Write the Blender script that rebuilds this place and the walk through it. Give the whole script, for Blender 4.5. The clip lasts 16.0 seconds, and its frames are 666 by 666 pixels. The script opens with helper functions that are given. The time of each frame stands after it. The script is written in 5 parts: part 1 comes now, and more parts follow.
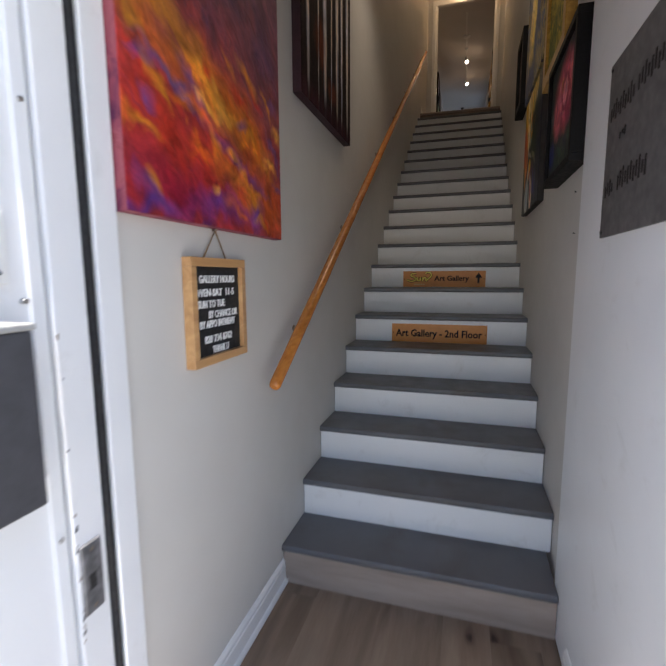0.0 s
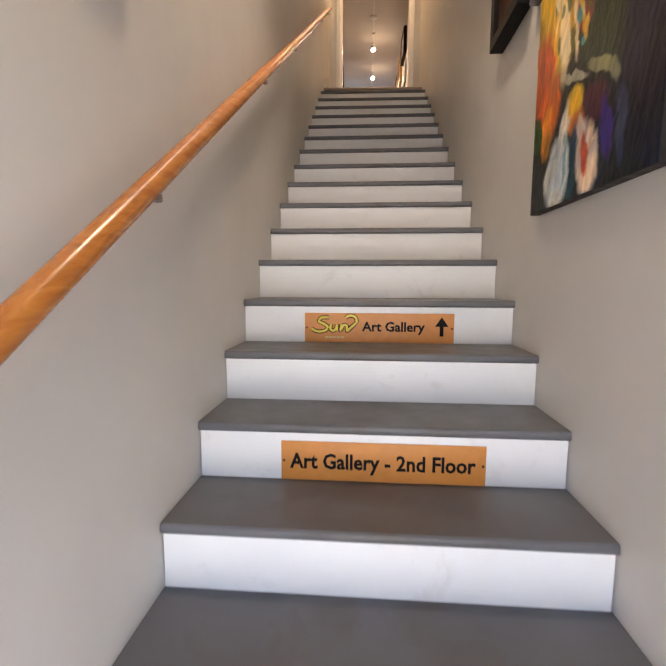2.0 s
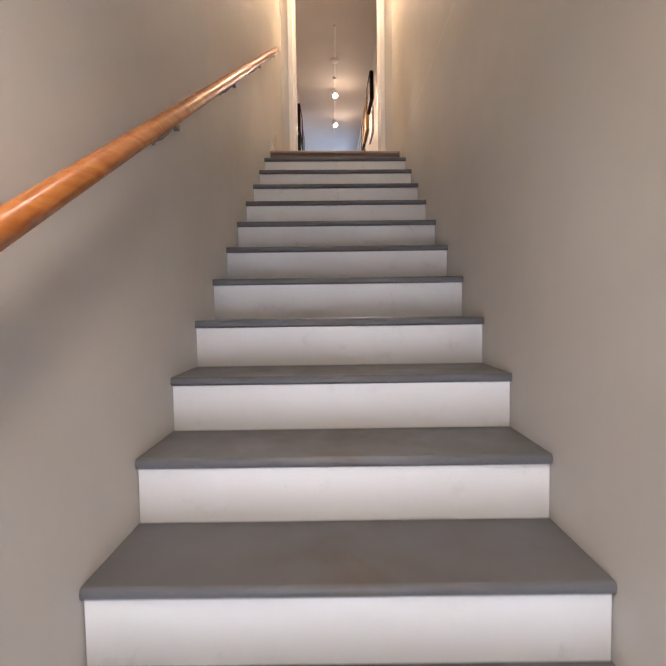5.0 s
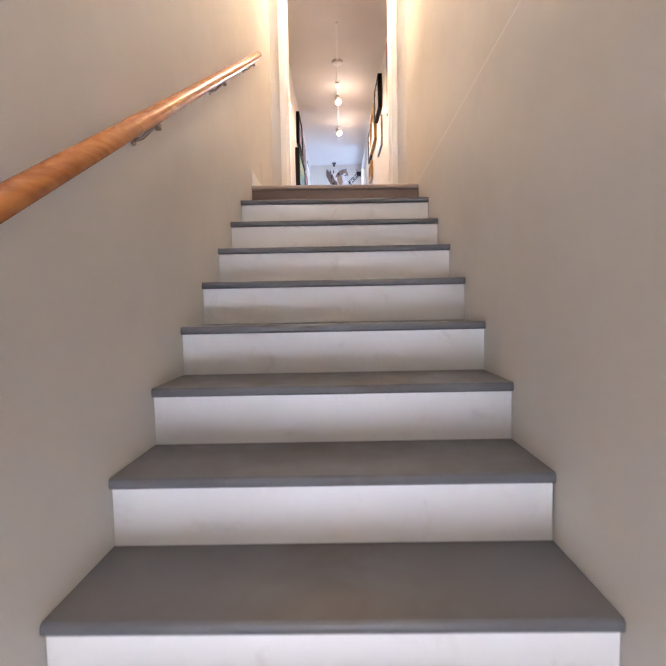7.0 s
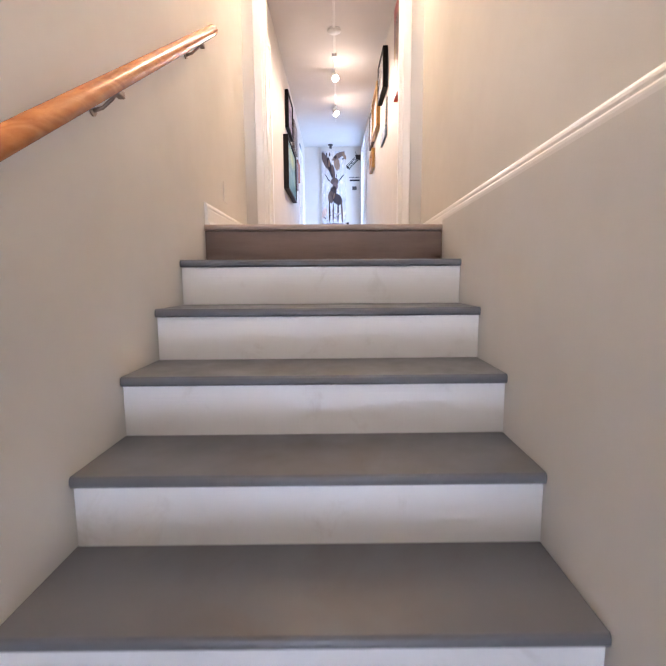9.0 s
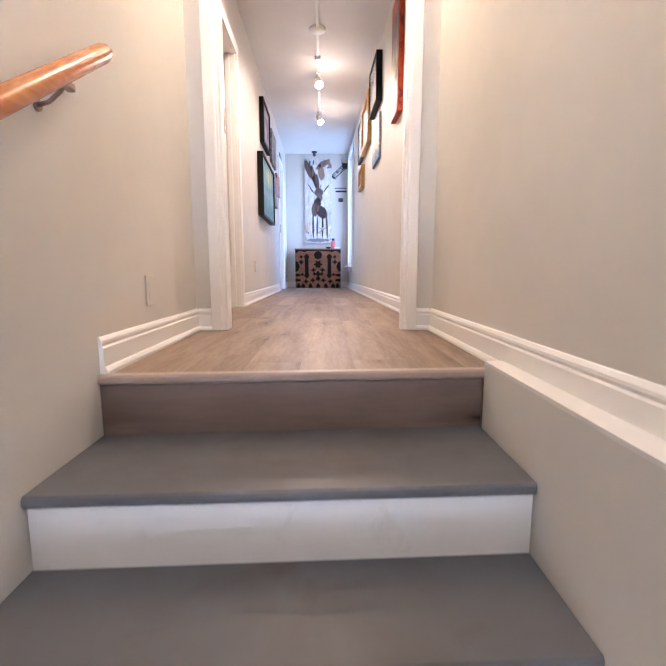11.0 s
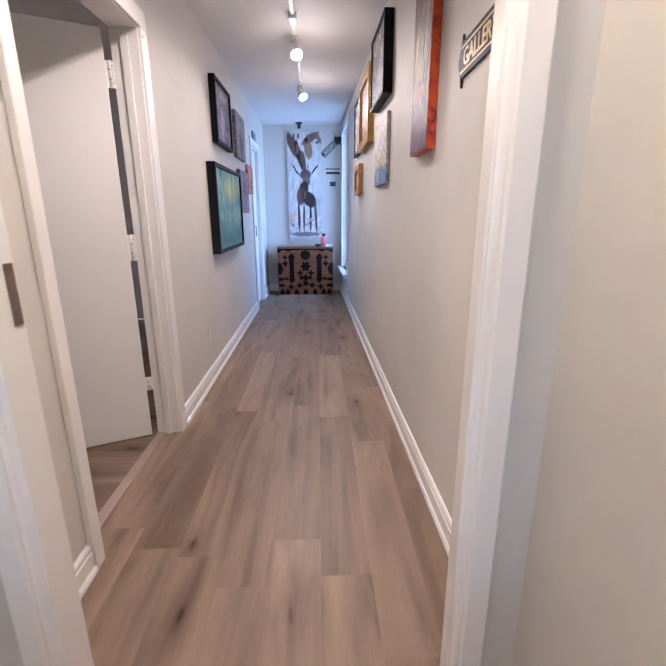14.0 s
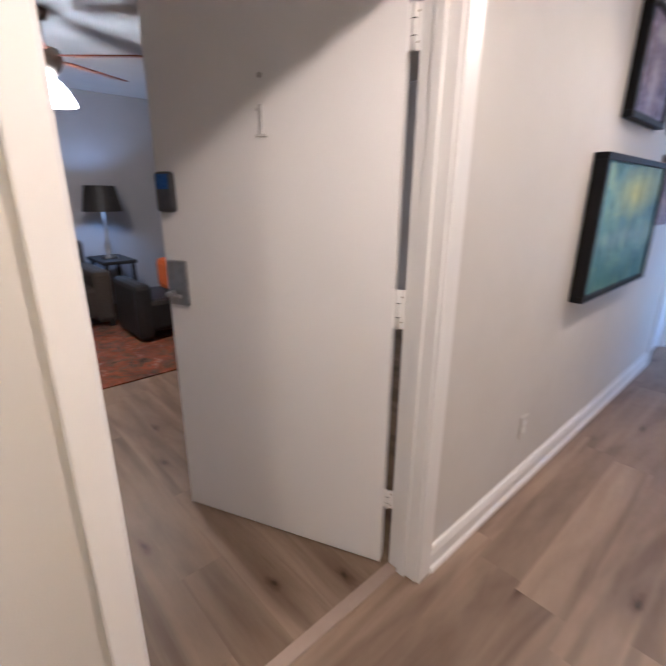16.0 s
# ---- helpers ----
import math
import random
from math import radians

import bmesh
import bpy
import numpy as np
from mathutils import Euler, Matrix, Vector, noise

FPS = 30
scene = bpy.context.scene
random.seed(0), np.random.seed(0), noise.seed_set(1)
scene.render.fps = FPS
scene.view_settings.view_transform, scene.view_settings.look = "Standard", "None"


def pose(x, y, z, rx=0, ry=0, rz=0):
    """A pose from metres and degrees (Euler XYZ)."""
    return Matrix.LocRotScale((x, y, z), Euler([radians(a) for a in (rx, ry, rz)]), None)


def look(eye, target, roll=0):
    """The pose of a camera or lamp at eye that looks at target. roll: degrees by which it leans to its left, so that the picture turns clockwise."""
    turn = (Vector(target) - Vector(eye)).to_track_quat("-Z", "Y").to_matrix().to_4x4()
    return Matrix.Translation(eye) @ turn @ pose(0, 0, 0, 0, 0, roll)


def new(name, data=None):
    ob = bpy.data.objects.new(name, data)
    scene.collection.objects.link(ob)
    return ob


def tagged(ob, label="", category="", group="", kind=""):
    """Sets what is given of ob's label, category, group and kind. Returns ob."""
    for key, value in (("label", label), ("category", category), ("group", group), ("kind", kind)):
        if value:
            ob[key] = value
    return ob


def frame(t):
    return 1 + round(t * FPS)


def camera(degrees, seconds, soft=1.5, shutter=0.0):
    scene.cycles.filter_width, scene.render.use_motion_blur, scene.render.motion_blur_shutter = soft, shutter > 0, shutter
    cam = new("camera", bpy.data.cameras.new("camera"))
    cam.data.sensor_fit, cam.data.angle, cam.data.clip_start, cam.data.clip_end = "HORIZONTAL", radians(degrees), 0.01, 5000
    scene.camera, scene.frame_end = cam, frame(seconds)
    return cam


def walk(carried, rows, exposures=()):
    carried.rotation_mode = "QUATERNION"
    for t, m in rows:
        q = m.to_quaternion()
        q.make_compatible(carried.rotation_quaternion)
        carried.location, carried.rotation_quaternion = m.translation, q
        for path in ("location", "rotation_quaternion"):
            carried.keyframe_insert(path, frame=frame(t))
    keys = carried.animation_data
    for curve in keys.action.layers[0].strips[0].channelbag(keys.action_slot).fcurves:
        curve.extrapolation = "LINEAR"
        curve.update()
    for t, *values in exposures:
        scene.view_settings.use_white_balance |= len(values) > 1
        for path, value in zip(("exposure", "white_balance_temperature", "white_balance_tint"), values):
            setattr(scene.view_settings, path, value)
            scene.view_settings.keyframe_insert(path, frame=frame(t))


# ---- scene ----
cam = camera(75.5, 16.0, shutter=0.3)
PATH = [
    (0, (0.751, -1.376, 1.387), (0.173, 0.521, 1.125), -0.3),
    (0.5, (0.699, -0.906, 1.481), (0.197, 1.02, 1.285), -0.4),
    (1, (0.615, -0.44, 1.493), (0.343, 1.534, 1.312), 0.0),
    (1.5, (0.581, -0.029, 1.505), (0.4, 1.952, 1.293), 0.1),
    (2, (0.529, 0.348, 1.549), (0.381, 2.33, 1.321), 0.2),
    (2.5, (0.48, 0.67, 1.663), (0.594, 2.658, 1.475), 0.7),
    (3, (0.495, 0.944, 1.809), (0.603, 2.931, 1.61), -1.0),
    (3.5, (0.481, 1.182, 1.94), (0.525, 3.173, 1.756), -1.0),
    (4, (0.518, 1.398, 2.077), (0.568, 3.388, 1.883), -0.6),
    (4.5, (0.525, 1.64, 2.258), (0.52, 3.633, 2.088), -0.5),
    (5, (0.555, 1.846, 2.436), (0.549, 3.843, 2.335), -0.8),
    (7.5, (0.618, 2.979, 3.16), (0.565, 4.974, 3.038), -0.9),
    (8, (0.63, 3.207, 3.311), (0.567, 5.199, 3.142), -0.6),
    (10.3, (0.666, 4.222, 3.978), (0.694, 6.204, 3.71), -0.1),
    (10.5, (0.664, 4.311, 4.032), (0.687, 6.293, 3.761), -0.0),
    (11, (0.667, 4.537, 4.191), (0.712, 6.516, 3.909), -0.0),
    (11.5, (0.683, 4.766, 4.333), (0.744, 6.74, 4.018), 0.1),
    (12, (0.67, 5.034, 4.458), (0.701, 6.997, 4.076), 0.4),
    (12.5, (0.686, 5.263, 4.6), (0.74, 7.211, 4.149), 0.8),
    (13, (0.73, 5.506, 4.759), (0.783, 7.447, 4.283), -0.1),
    (13.5, (0.717, 5.752, 4.931), (0.801, 7.681, 4.411), -0.2),
    (14, (0.775, 6.012, 5.108), (0.838, 7.938, 4.574), -0.2),
    (14.5, (0.789, 6.355, 5.212), (0.775, 8.275, 4.654), -0.5),
    (15, (0.768, 6.635, 5.328), (0.442, 8.5, 4.682), -2.5),
    (15.1, (0.765, 6.698, 5.334), (0.365, 8.549, 4.691), -2.7),
    (15.5, (0.751, 6.962, 5.352), (-0.057, 8.674, 4.709), -0.7),
    (15.7, (0.723, 7.082, 5.343), (-0.297, 8.677, 4.699), -0.1),
    (16, (0.674, 7.198, 5.304), (-0.718, 8.494, 4.686), 0.5),
]
walk(cam, [(t, look(eye, target, roll)) for t, eye, target, roll in PATH], [(0.0, 1.15, 6500, 14), (0.5, 1.8, 6500, 15), (1.0, 2.45, 6700, 17), (1.5, 2.85, 6850, 18), (3.0, 3.25, 6850, 18), (4.5, 3.45, 6200, 18), (5.0, 3.5, 5950, 18), (7.5, 4.35, 5550, 18), (8.0, 4.4, 5450, 18), (11.0, 4.25, 5000, 16), (12.0, 4.0, 4950, 16), (12.5, 3.8, 4700, 15), (13.0, 3.8, 4620, 15), (14.0, 3.65, 4580, 14), (14.5, 3.6, 4660, 14), (15.5, 3.65, 4680, 13), (16.0, 3.6, 4600, 12)])

# ---- world, sun, large lights ----
world = bpy.data.worlds.new("world")
scene.world = world
world.use_nodes = True
wn = world.node_tree.nodes
sky = wn.new("ShaderNodeTexSky")
sky.sky_type, sky.sun_disc, sky.sun_elevation, sky.sun_rotation = "NISHITA", False, radians(80), radians(180)
world.node_tree.links.new(sky.outputs[0], wn["Background"].inputs[0])
wn["Background"].inputs[1].default_value = 0.15


def lamp(name, kind, place, target, watts, colour, size=0.1, cone=60, blend=0.5, size_y=0.0):
    data = bpy.data.lights.new(name, kind)
    data.energy, data.color = watts, colour
    if kind == "AREA":
        data.size = size
        if size_y:
            data.shape, data.size_y = "RECTANGLE", size_y
    elif kind == "SUN":
        data.angle = size
    else:
        data.shadow_soft_size = size
    if kind == "SPOT":
        data.spot_size, data.spot_blend = radians(cone), blend
    ob = new(name, data)
    ob.matrix_world = look(place, target)
    return ob


FLOOR = 21 * 0.185      # height of the upper floor
CEIL = 6.405
WARM, AMBER, DAY = (1.0, 0.67, 0.40), (1.0, 0.69, 0.39), (0.66, 0.80, 1.0)
lamp("sun", "SUN", (0, -1.41, 8), (0, 0, 0), 5.0, (1, 0.96, 0.9), radians(1))
lamp("stairwell_lamp", "SPOT", (0.57, 1.72, 3.93), (0.58, 1.72, 0), 11, (1.0, 0.84, 0.65), 0.12, 132, 1.0)
# No such lamp is in view; added to brighten the upper risers.
lamp("upper_stair_fill", "POINT", (0.60, 3.70, 6.28), (0, 0, 0), 3.5, (1.0, 0.80, 0.60), 0.09)
lamp("landing_lamp", "POINT", (0.62, 6.56, 6.02), (0.62, 6.60, 0), 2.7, AMBER, 0.06)
lamp("track_lamp_a", "SPOT", (0.64, 10.90, 6.22), (1.10, 10.35, 5.2), 5.2, WARM, 0.04, 130, 0.9)
# Bare points added below the heads to brighten the hall ceiling.
lamp("track_fill_a", "POINT", (0.72, 10.80, 6.10), (0, 0, 0), 0.28, WARM, 0.05)
lamp("track_fill_b", "POINT", (0.70, 9.58, 6.08), (0, 0, 0), 0.36, WARM, 0.05)
lamp("track_lamp_b", "SPOT", (0.64, 9.66, 6.22), (0.55, 8.9, 5.0), 5.0, WARM, 0.05, 140, 1.0)
# The track has no third head; unseen spot set from the door's lintel shadow.
lamp("unseen_hall_spot", "SPOT", (0.64, 7.70, 6.34), (0.24, 7.86, 5.0), 7.6, WARM, 0.05, 125, 0.8)
lamp("hall_window_light", "AREA", (1.37, 12.45, 5.3), (0, 12.45, 5.2), 1.2, DAY, 0.7, size_y=1.75)
lamp("fan_light_glow", "POINT", (-3.0, 8.0, 5.80), (0, 0, 0), 4.6, (1.0, 0.62, 0.32), 0.09)
lamp("table_lamp_glow", "POINT", (-4.9, 8.75, FLOOR + 1.36), (0, 0, 0), 0.9, DAY, 0.05)


# ---- materials ----
def nodes_of(name, rough=0.5, metal=0.0, spec=0.5):
    m = bpy.data.materials.new(name)
    m.use_nodes = True
    nt = m.node_tree
    b = nt.nodes["Principled BSDF"]
    b.inputs["Roughness"].default_value, b.inputs["Metallic"].default_value = rough, metal
    b.inputs["Specular IOR Level"].default_value = spec
    return m, nt, b


def node(nt, kind, **values):
    n = nt.nodes.new(kind)
    for k, v in values.items():
        n.inputs[k.replace("_", " ")].default_value = v
    return n


def ramp(nt, fac, stops):
    r = nt.nodes.new("ShaderNodeValToRGB")
    els = r.color_ramp.elements
    while len(els) < len(stops):
        els.new(0.5)
    for e, (p, c) in zip(els, stops):
        e.position, e.color = p, (*c, 1)
    nt.links.new(fac, r.inputs[0])
    return r.outputs[0]


def mixed(nt, fac, a, b, blend="MIX"):
    n = nt.nodes.new("ShaderNodeMix")
    n.data_type, n.blend_type = "RGBA", blend
    for sock, v in ((n.inputs[0], fac), (n.inputs[6], a), (n.inputs[7], b)):
        if isinstance(v, bpy.types.NodeSocket):
            nt.links.new(v, sock)
        else:
            sock.default_value = v if isinstance(v, float) else (*v, 1)
    return n.outputs[2]


def scaled(nt, source, scale, offset=None):
    n = nt.nodes.new("ShaderNodeMapping")
    n.inputs["Scale"].default_value = scale
    nt.links.new(source, n.inputs["Vector"])
    if offset is not None:
        nt.links.new(offset, n.inputs["Location"])
    return n.outputs[0]


def bumped(nt, b, height, strength, distance=0.01):
    n = node(nt, "ShaderNodeBump", Strength=strength, Distance=distance)
    nt.links.new(height, n.inputs["Height"])
    nt.links.new(n.outputs[0], b.inputs["Normal"])


def world_place(nt):
    return nt.nodes.new("ShaderNodeNewGeometry").outputs["Position"]


def noise_of(nt, vector, scale, detail=4.0, rough=0.55, warp=0.0):
    n = node(nt, "ShaderNodeTexNoise", Scale=scale, Detail=detail, Roughness=rough, Distortion=warp)
    nt.links.new(vector, n.inputs["Vector"])
    return n.outputs["Fac"]


def paint(name, colour, rough=0.55, vary=0.05, grain=220.0, relief=0.12, stain=None, sheen=0.15, brush=None):
    """Rolled or brushed paint: broad unevenness, fine stipple, a few scuffs."""
    m, nt, b = nodes_of(name, rough, 0, 0.4)
    p = world_place(nt)
    broad = noise_of(nt, p, 1.7, 3)
    fine = noise_of(nt, scaled(nt, p, brush), 1.0, 3) if brush else noise_of(nt, p, grain, 2)
    dark = tuple(c * (1 - vary * 2) for c in colour)
    light = tuple(min(1, c * (1 + vary)) for c in colour)
    col = ramp(nt, broad, [(0.25, dark), (0.75, light)])
    if stain:
        spots = noise_of(nt, p, 7.0, 5, 0.7, 0.5)
        mask = ramp(nt, spots, [(0.58, (0, 0, 0)), (0.80, (1, 1, 1))])
        scl = nt.nodes.new("ShaderNodeMath")
        scl.operation = "MULTIPLY"
        scl.inputs[1].default_value = 0.55
        nt.links.new(mask, scl.inputs[0])
        col = mixed(nt, scl.outputs[0], col, stain)
    nt.links.new(col, b.inputs["Base Color"])
    rr = ramp(nt, noise_of(nt, p, 11, 3), [(0.3, (rough * (1 - sheen),) * 3), (0.7, (min(1, rough * (1 + sheen)),) * 3)])
    nt.links.new(rr, b.inputs["Roughness"])
    bumped(nt, b, fine, relief, 0.002)
    return m


def plank_wood(name, along, tones, rough=0.42, upright=False):
    """Printed oak plank: tone by piece, long grain, cathedral bands and knots."""
    m, nt, b = nodes_of(name, rough, 0, 0.4)
    info = nt.nodes.new("ShaderNodeObjectInfo")
    shift = nt.nodes.new("ShaderNodeVectorMath")
    shift.operation = "SCALE"
    shift.inputs[0].default_value = (17.0, 31.0, 7.0)
    nt.links.new(info.outputs["Random"], shift.inputs["Scale"])
    p = world_place(nt)
    stretch = (1.1, 8.0, 8.0) if along == "x" else (8.0, 1.1, 8.0)
    v = scaled(nt, p, stretch, shift.outputs[0])
    v2 = scaled(nt, p, tuple(s * 8 for s in stretch), shift.outputs[0])
    flat_p = p
    if upright:
        sep, com = nt.nodes.new("ShaderNodeSeparateXYZ"), nt.nodes.new("ShaderNodeCombineXYZ")
        nt.links.new(p, sep.inputs[0])
        nt.links.new(sep.outputs["X"], com.inputs["X"])
        nt.links.new(sep.outputs["Z"], com.inputs["Y"])
        flat_p = com.outputs[0]
    v3 = scaled(nt, flat_p, (1.6, 4.4, 1) if along == "x" else (4.4, 1.6, 1), shift.outputs[0])
    base = ramp(nt, info.outputs["Random"], [(0.0, tones[0]), (0.5, tones[1]), (1.0, tones[2])])
    wavy = ramp(nt, noise_of(nt, v, 0.75, 3, 0.5, 1.2), [(0.28, (0.62, 0.56, 0.52)), (0.48, (0.97, 0.96, 0.95)), (0.70, (1.24, 1.23, 1.21))])
    col = mixed(nt, 1.0, base, wavy, "MULTIPLY")
    bands = node(nt, "ShaderNodeTexWave", Scale=0.40, Distortion=12.0, Detail=3.0, Detail_Scale=0.45, Detail_Roughness=0.55)
    bands.bands_direction = "Y" if along == "x" else "X"
    nt.links.new(v, bands.inputs["Vector"])
    lines = ramp(nt, bands.outputs["Fac"], [(0.08, (0.82, 0.79, 0.77)), (0.40, (1, 1, 1)), (0.95, (1.03, 1.03, 1.03))])
    where = ramp(nt, noise_of(nt, scaled(nt, v, (0.5, 0.8, 1)), 0.8, 2), [(0.42, (0.1, 0.1, 0.1)), (0.62, (0.9, 0.9, 0.9))])
    col = mixed(nt, where, col, mixed(nt, 1.0, col, lines, "MULTIPLY"))
    fine = noise_of(nt, v2, 1.2, 4, 0.7)
    col = mixed(nt, 1.0, col, ramp(nt, fine, [(0.25, (0.92, 0.91, 0.90)), (0.6, (1.02, 1.02, 1.02))]), "MULTIPLY")
    knot = nt.nodes.new("ShaderNodeTexVoronoi")
    knot.voronoi_dimensions = "2D"
    knot.inputs["Scale"].default_value = 1.0
    ring = node(nt, "ShaderNodeTexNoise", Scale=5.0, Detail=3)
    nt.links.new(v3, ring.inputs["Vector"])
    v3 = mixed(nt, 0.16, v3, ring.outputs["Color"])
    nt.links.new(v3, knot.inputs["Vector"])
    kmask = ramp(nt, knot.outputs["Distance"], [(0.016, (0.12, 0.08, 0.07)), (0.036, (0.44, 0.36, 0.33)), (0.09, (0.76, 0.71, 0.69)), (0.28, (1, 1, 1))])
    some = nt.nodes.new("ShaderNodeSeparateColor")
    nt.links.new(knot.outputs["Color"], some.inputs[0])
    pick = ramp(nt, some.outputs[0], [(0.20, (0, 0, 0)), (0.55, (0.95, 0.95, 0.95))])
    col = mixed(nt, pick, col, mixed(nt, 1.0, col, kmask, "MULTIPLY"))
    nt.links.new(col, b.inputs["Base Color"])
    nt.links.new(ramp(nt, fine, [(0.2, (rough + 0.12,) * 3), (0.8, (rough - 0.08,) * 3)]), b.inputs["Roughness"])
    bumped(nt, b, fine, 0.12, 0.002)
    return m


def timber(name, dark, light, rough=0.3, stretch=(30, 2.5, 30)):
    m, nt, b = nodes_of(name, rough, 0, 0.5)
    v = scaled(nt, world_place(nt), stretch)
    g = noise_of(nt, v, 1.0, 5, 0.6, 1.2)
    nt.links.new(ramp(nt, g, [(0.3, dark), (0.65, light)]), b.inputs["Base Color"])
    bumped(nt, b, g, 0.08, 0.002)
    return m


def plain(name, colour, rough=0.5, metal=0.0, vary=0.12, scale=30.0):
    m, nt, b = nodes_of(name, rough, metal)
    g = noise_of(nt, world_place(nt), scale, 4)
    nt.links.new(ramp(nt, g, [(0.3, tuple(c * (1 - vary) for c in colour)), (0.7, tuple(min(1, c * (1 + vary)) for c in colour))]), b.inputs["Base Color"])
    nt.links.new(ramp(nt, noise_of(nt, world_place(nt), scale * 3, 3), [(0.3, (rough * 0.8,) * 3), (0.7, (min(1, rough * 1.2),) * 3)]), b.inputs["Roughness"])
    return m


def mottled(name, colours, scale, rough=0.45):
    """Loose patches of several paints."""
    m, nt, b = nodes_of(name, rough, 0, 0.3)
    g = noise_of(nt, world_place(nt), scale, 4, 0.6, 0.8)
    n = len(colours)
    nt.links.new(ramp(nt, g, [(0.30 + 0.40 * i / (n - 1), c) for i, c in enumerate(colours)]), b.inputs["Base Color"])
    bumped(nt, b, g, 0.3, 0.004)
    return m


def glowing(name, colour, strength):
    m, nt, b = nodes_of(name)
    b.inputs["Emission Color"].default_value, b.inputs["Emission Strength"].default_value = (*colour, 1), strength
    b.inputs["Base Color"].default_value = (*colour, 1)
    return m


WALL = paint("greige_wall_paint", (0.63, 0.61, 0.57), 0.6, 0.03)
CEILING = paint("ceiling_paint", (0.72, 0.71, 0.69), 0.75, 0.03, 90, 0.2)
TRIM = paint("white_trim_gloss", (0.80, 0.79, 0.77), 0.34, 0.015, 18, 0.004, None, 0.03)
RISER = paint("white_riser_paint", (0.80, 0.80, 0.79), 0.4, 0.03, 120, 0.35, (0.56, 0.53, 0.49), 0.15, (3.0, 3.0, 210.0))
TREAD = paint("grey_tread_paint", (0.122, 0.124, 0.131), 0.42, 0.09, 160, 0.15, (0.098, 0.080, 0.066))
def footworn(m, colour, middle, half):
    """Brownish dirt trodden into the middle of each board."""
    nt = m.node_tree
    b = nt.nodes["Principled BSDF"]
    old = b.inputs["Base Color"].links[0].from_socket
    p = world_place(nt)
    sep = nt.nodes.new("ShaderNodeSeparateXYZ")
    nt.links.new(p, sep.inputs[0])
    off = nt.nodes.new("ShaderNodeMath")
    off.operation = "SUBTRACT"
    off.inputs[1].default_value = middle
    nt.links.new(sep.outputs["X"], off.inputs[0])
    size = nt.nodes.new("ShaderNodeMath")
    size.operation = "ABSOLUTE"
    nt.links.new(off.outputs[0], size.inputs[0])
    zone = ramp(nt, size.outputs[0], [(0.05, (1, 1, 1)), (half, (0, 0, 0))])
    cloud = ramp(nt, noise_of(nt, p, 4.5, 3, 0.5, 0.6), [(0.40, (0, 0, 0)), (0.68, (0.8, 0.8, 0.8))])
    both = mixed(nt, 1.0, zone, cloud, "MULTIPLY")
    nt.links.new(mixed(nt, both, old, colour), b.inputs["Base Color"])


footworn(TREAD, (0.090, 0.074, 0.060), 0.60, 0.42)
DOORWHITE = paint("white_door_enamel", (0.80, 0.79, 0.78), 0.38, 0.015, 24, 0.005, None, 0.04)
CHIPPED = paint("chipped_white_enamel", (0.80, 0.81, 0.82), 0.4, 0.03, 60, 0.1, (0.6, 0.59, 0.57))
OAK = plank_wood("grey_oak_plank", "y", ((0.200, 0.144, 0.101), (0.235, 0.172, 0.122), (0.262, 0.195, 0.141)))
OAKX = plank_wood("grey_oak_plank_cross", "x", ((0.19, 0.140, 0.098), (0.23, 0.172, 0.122), (0.28, 0.212, 0.155)))
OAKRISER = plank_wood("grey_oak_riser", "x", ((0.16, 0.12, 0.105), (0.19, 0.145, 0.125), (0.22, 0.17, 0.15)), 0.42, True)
# Same oak; paler tones put the daylight into the first riser's colour.
OAKRISER_LIT = plank_wood("daylit_oak_riser", "x", ((0.26, 0.21, 0.18), (0.30, 0.245, 0.21), (0.34, 0.28, 0.24)), 0.42, True)
RAILWOOD = timber("varnished_pine_rail", (0.40, 0.125, 0.022), (0.58, 0.22, 0.045), 0.25)
PINE = timber("pine_frame", (0.45, 0.235, 0.095), (0.60, 0.35, 0.15), 0.4)
GOLDWOOD = timber("gilded_frame_wood", (0.30, 0.15, 0.03), (0.55, 0.32, 0.07), 0.35, (40, 8, 40))
BLACKFRAME = plain("black_frame_lacquer", (0.006, 0.0055, 0.006), 0.55)
BLACKFRAME.node_tree.nodes["Principled BSDF"].inputs["Specular IOR Level"].default_value = 0.2
BLACK = plain("matt_black", (0.015, 0.015, 0.016), 0.6)
DARKBOX = plain("charcoal_enamel", (0.055, 0.055, 0.062), 0.5)
STEEL = plain("brushed_steel", (0.48, 0.47, 0.46), 0.33, 1.0)
BRONZE = plain("worn_bronze", (0.30, 0.24, 0.19), 0.38, 1.0)
WHITEPL = plain("white_plastic", (0.78, 0.78, 0.76), 0.35, 0, 0.03)
ORANGE = plain("orange_sign_vinyl", (0.60, 0.225, 0.035), 0.45, 0, 0.06)
INK = plain("black_ink", (0.012, 0.009, 0.008), 0.5)
INK.node_tree.nodes["Principled BSDF"].inputs["Specular IOR Level"].default_value = 0.08
YELLOW = plain("yellow_ink", (0.78, 0.62, 0.08), 0.5, 0, 0.05)
WHITEINK = plain("white_letter_plastic", (0.82, 0.82, 0.8), 0.4, 0, 0.03)
GOLDINK = plain("gold_letter_paint", (0.62, 0.50, 0.20), 0.4)
RUBBER = plain("black_rubber", (0.01, 0.01, 0.011), 0.75)
SLATE = plain("slate_sign_board", (0.095, 0.09, 0.088), 0.6, 0, 0.15, 12)
STRIP = plain("pale_edge_strip", (0.36, 0.28, 0.23), 0.38, 0.0, 0.05, 14)
THREAD = plain("jute_cord", (0.26, 0.18, 0.10), 0.9)
BULB = glowing("lit_lamp_face", (1.0, 0.86, 0.66), 6.0)
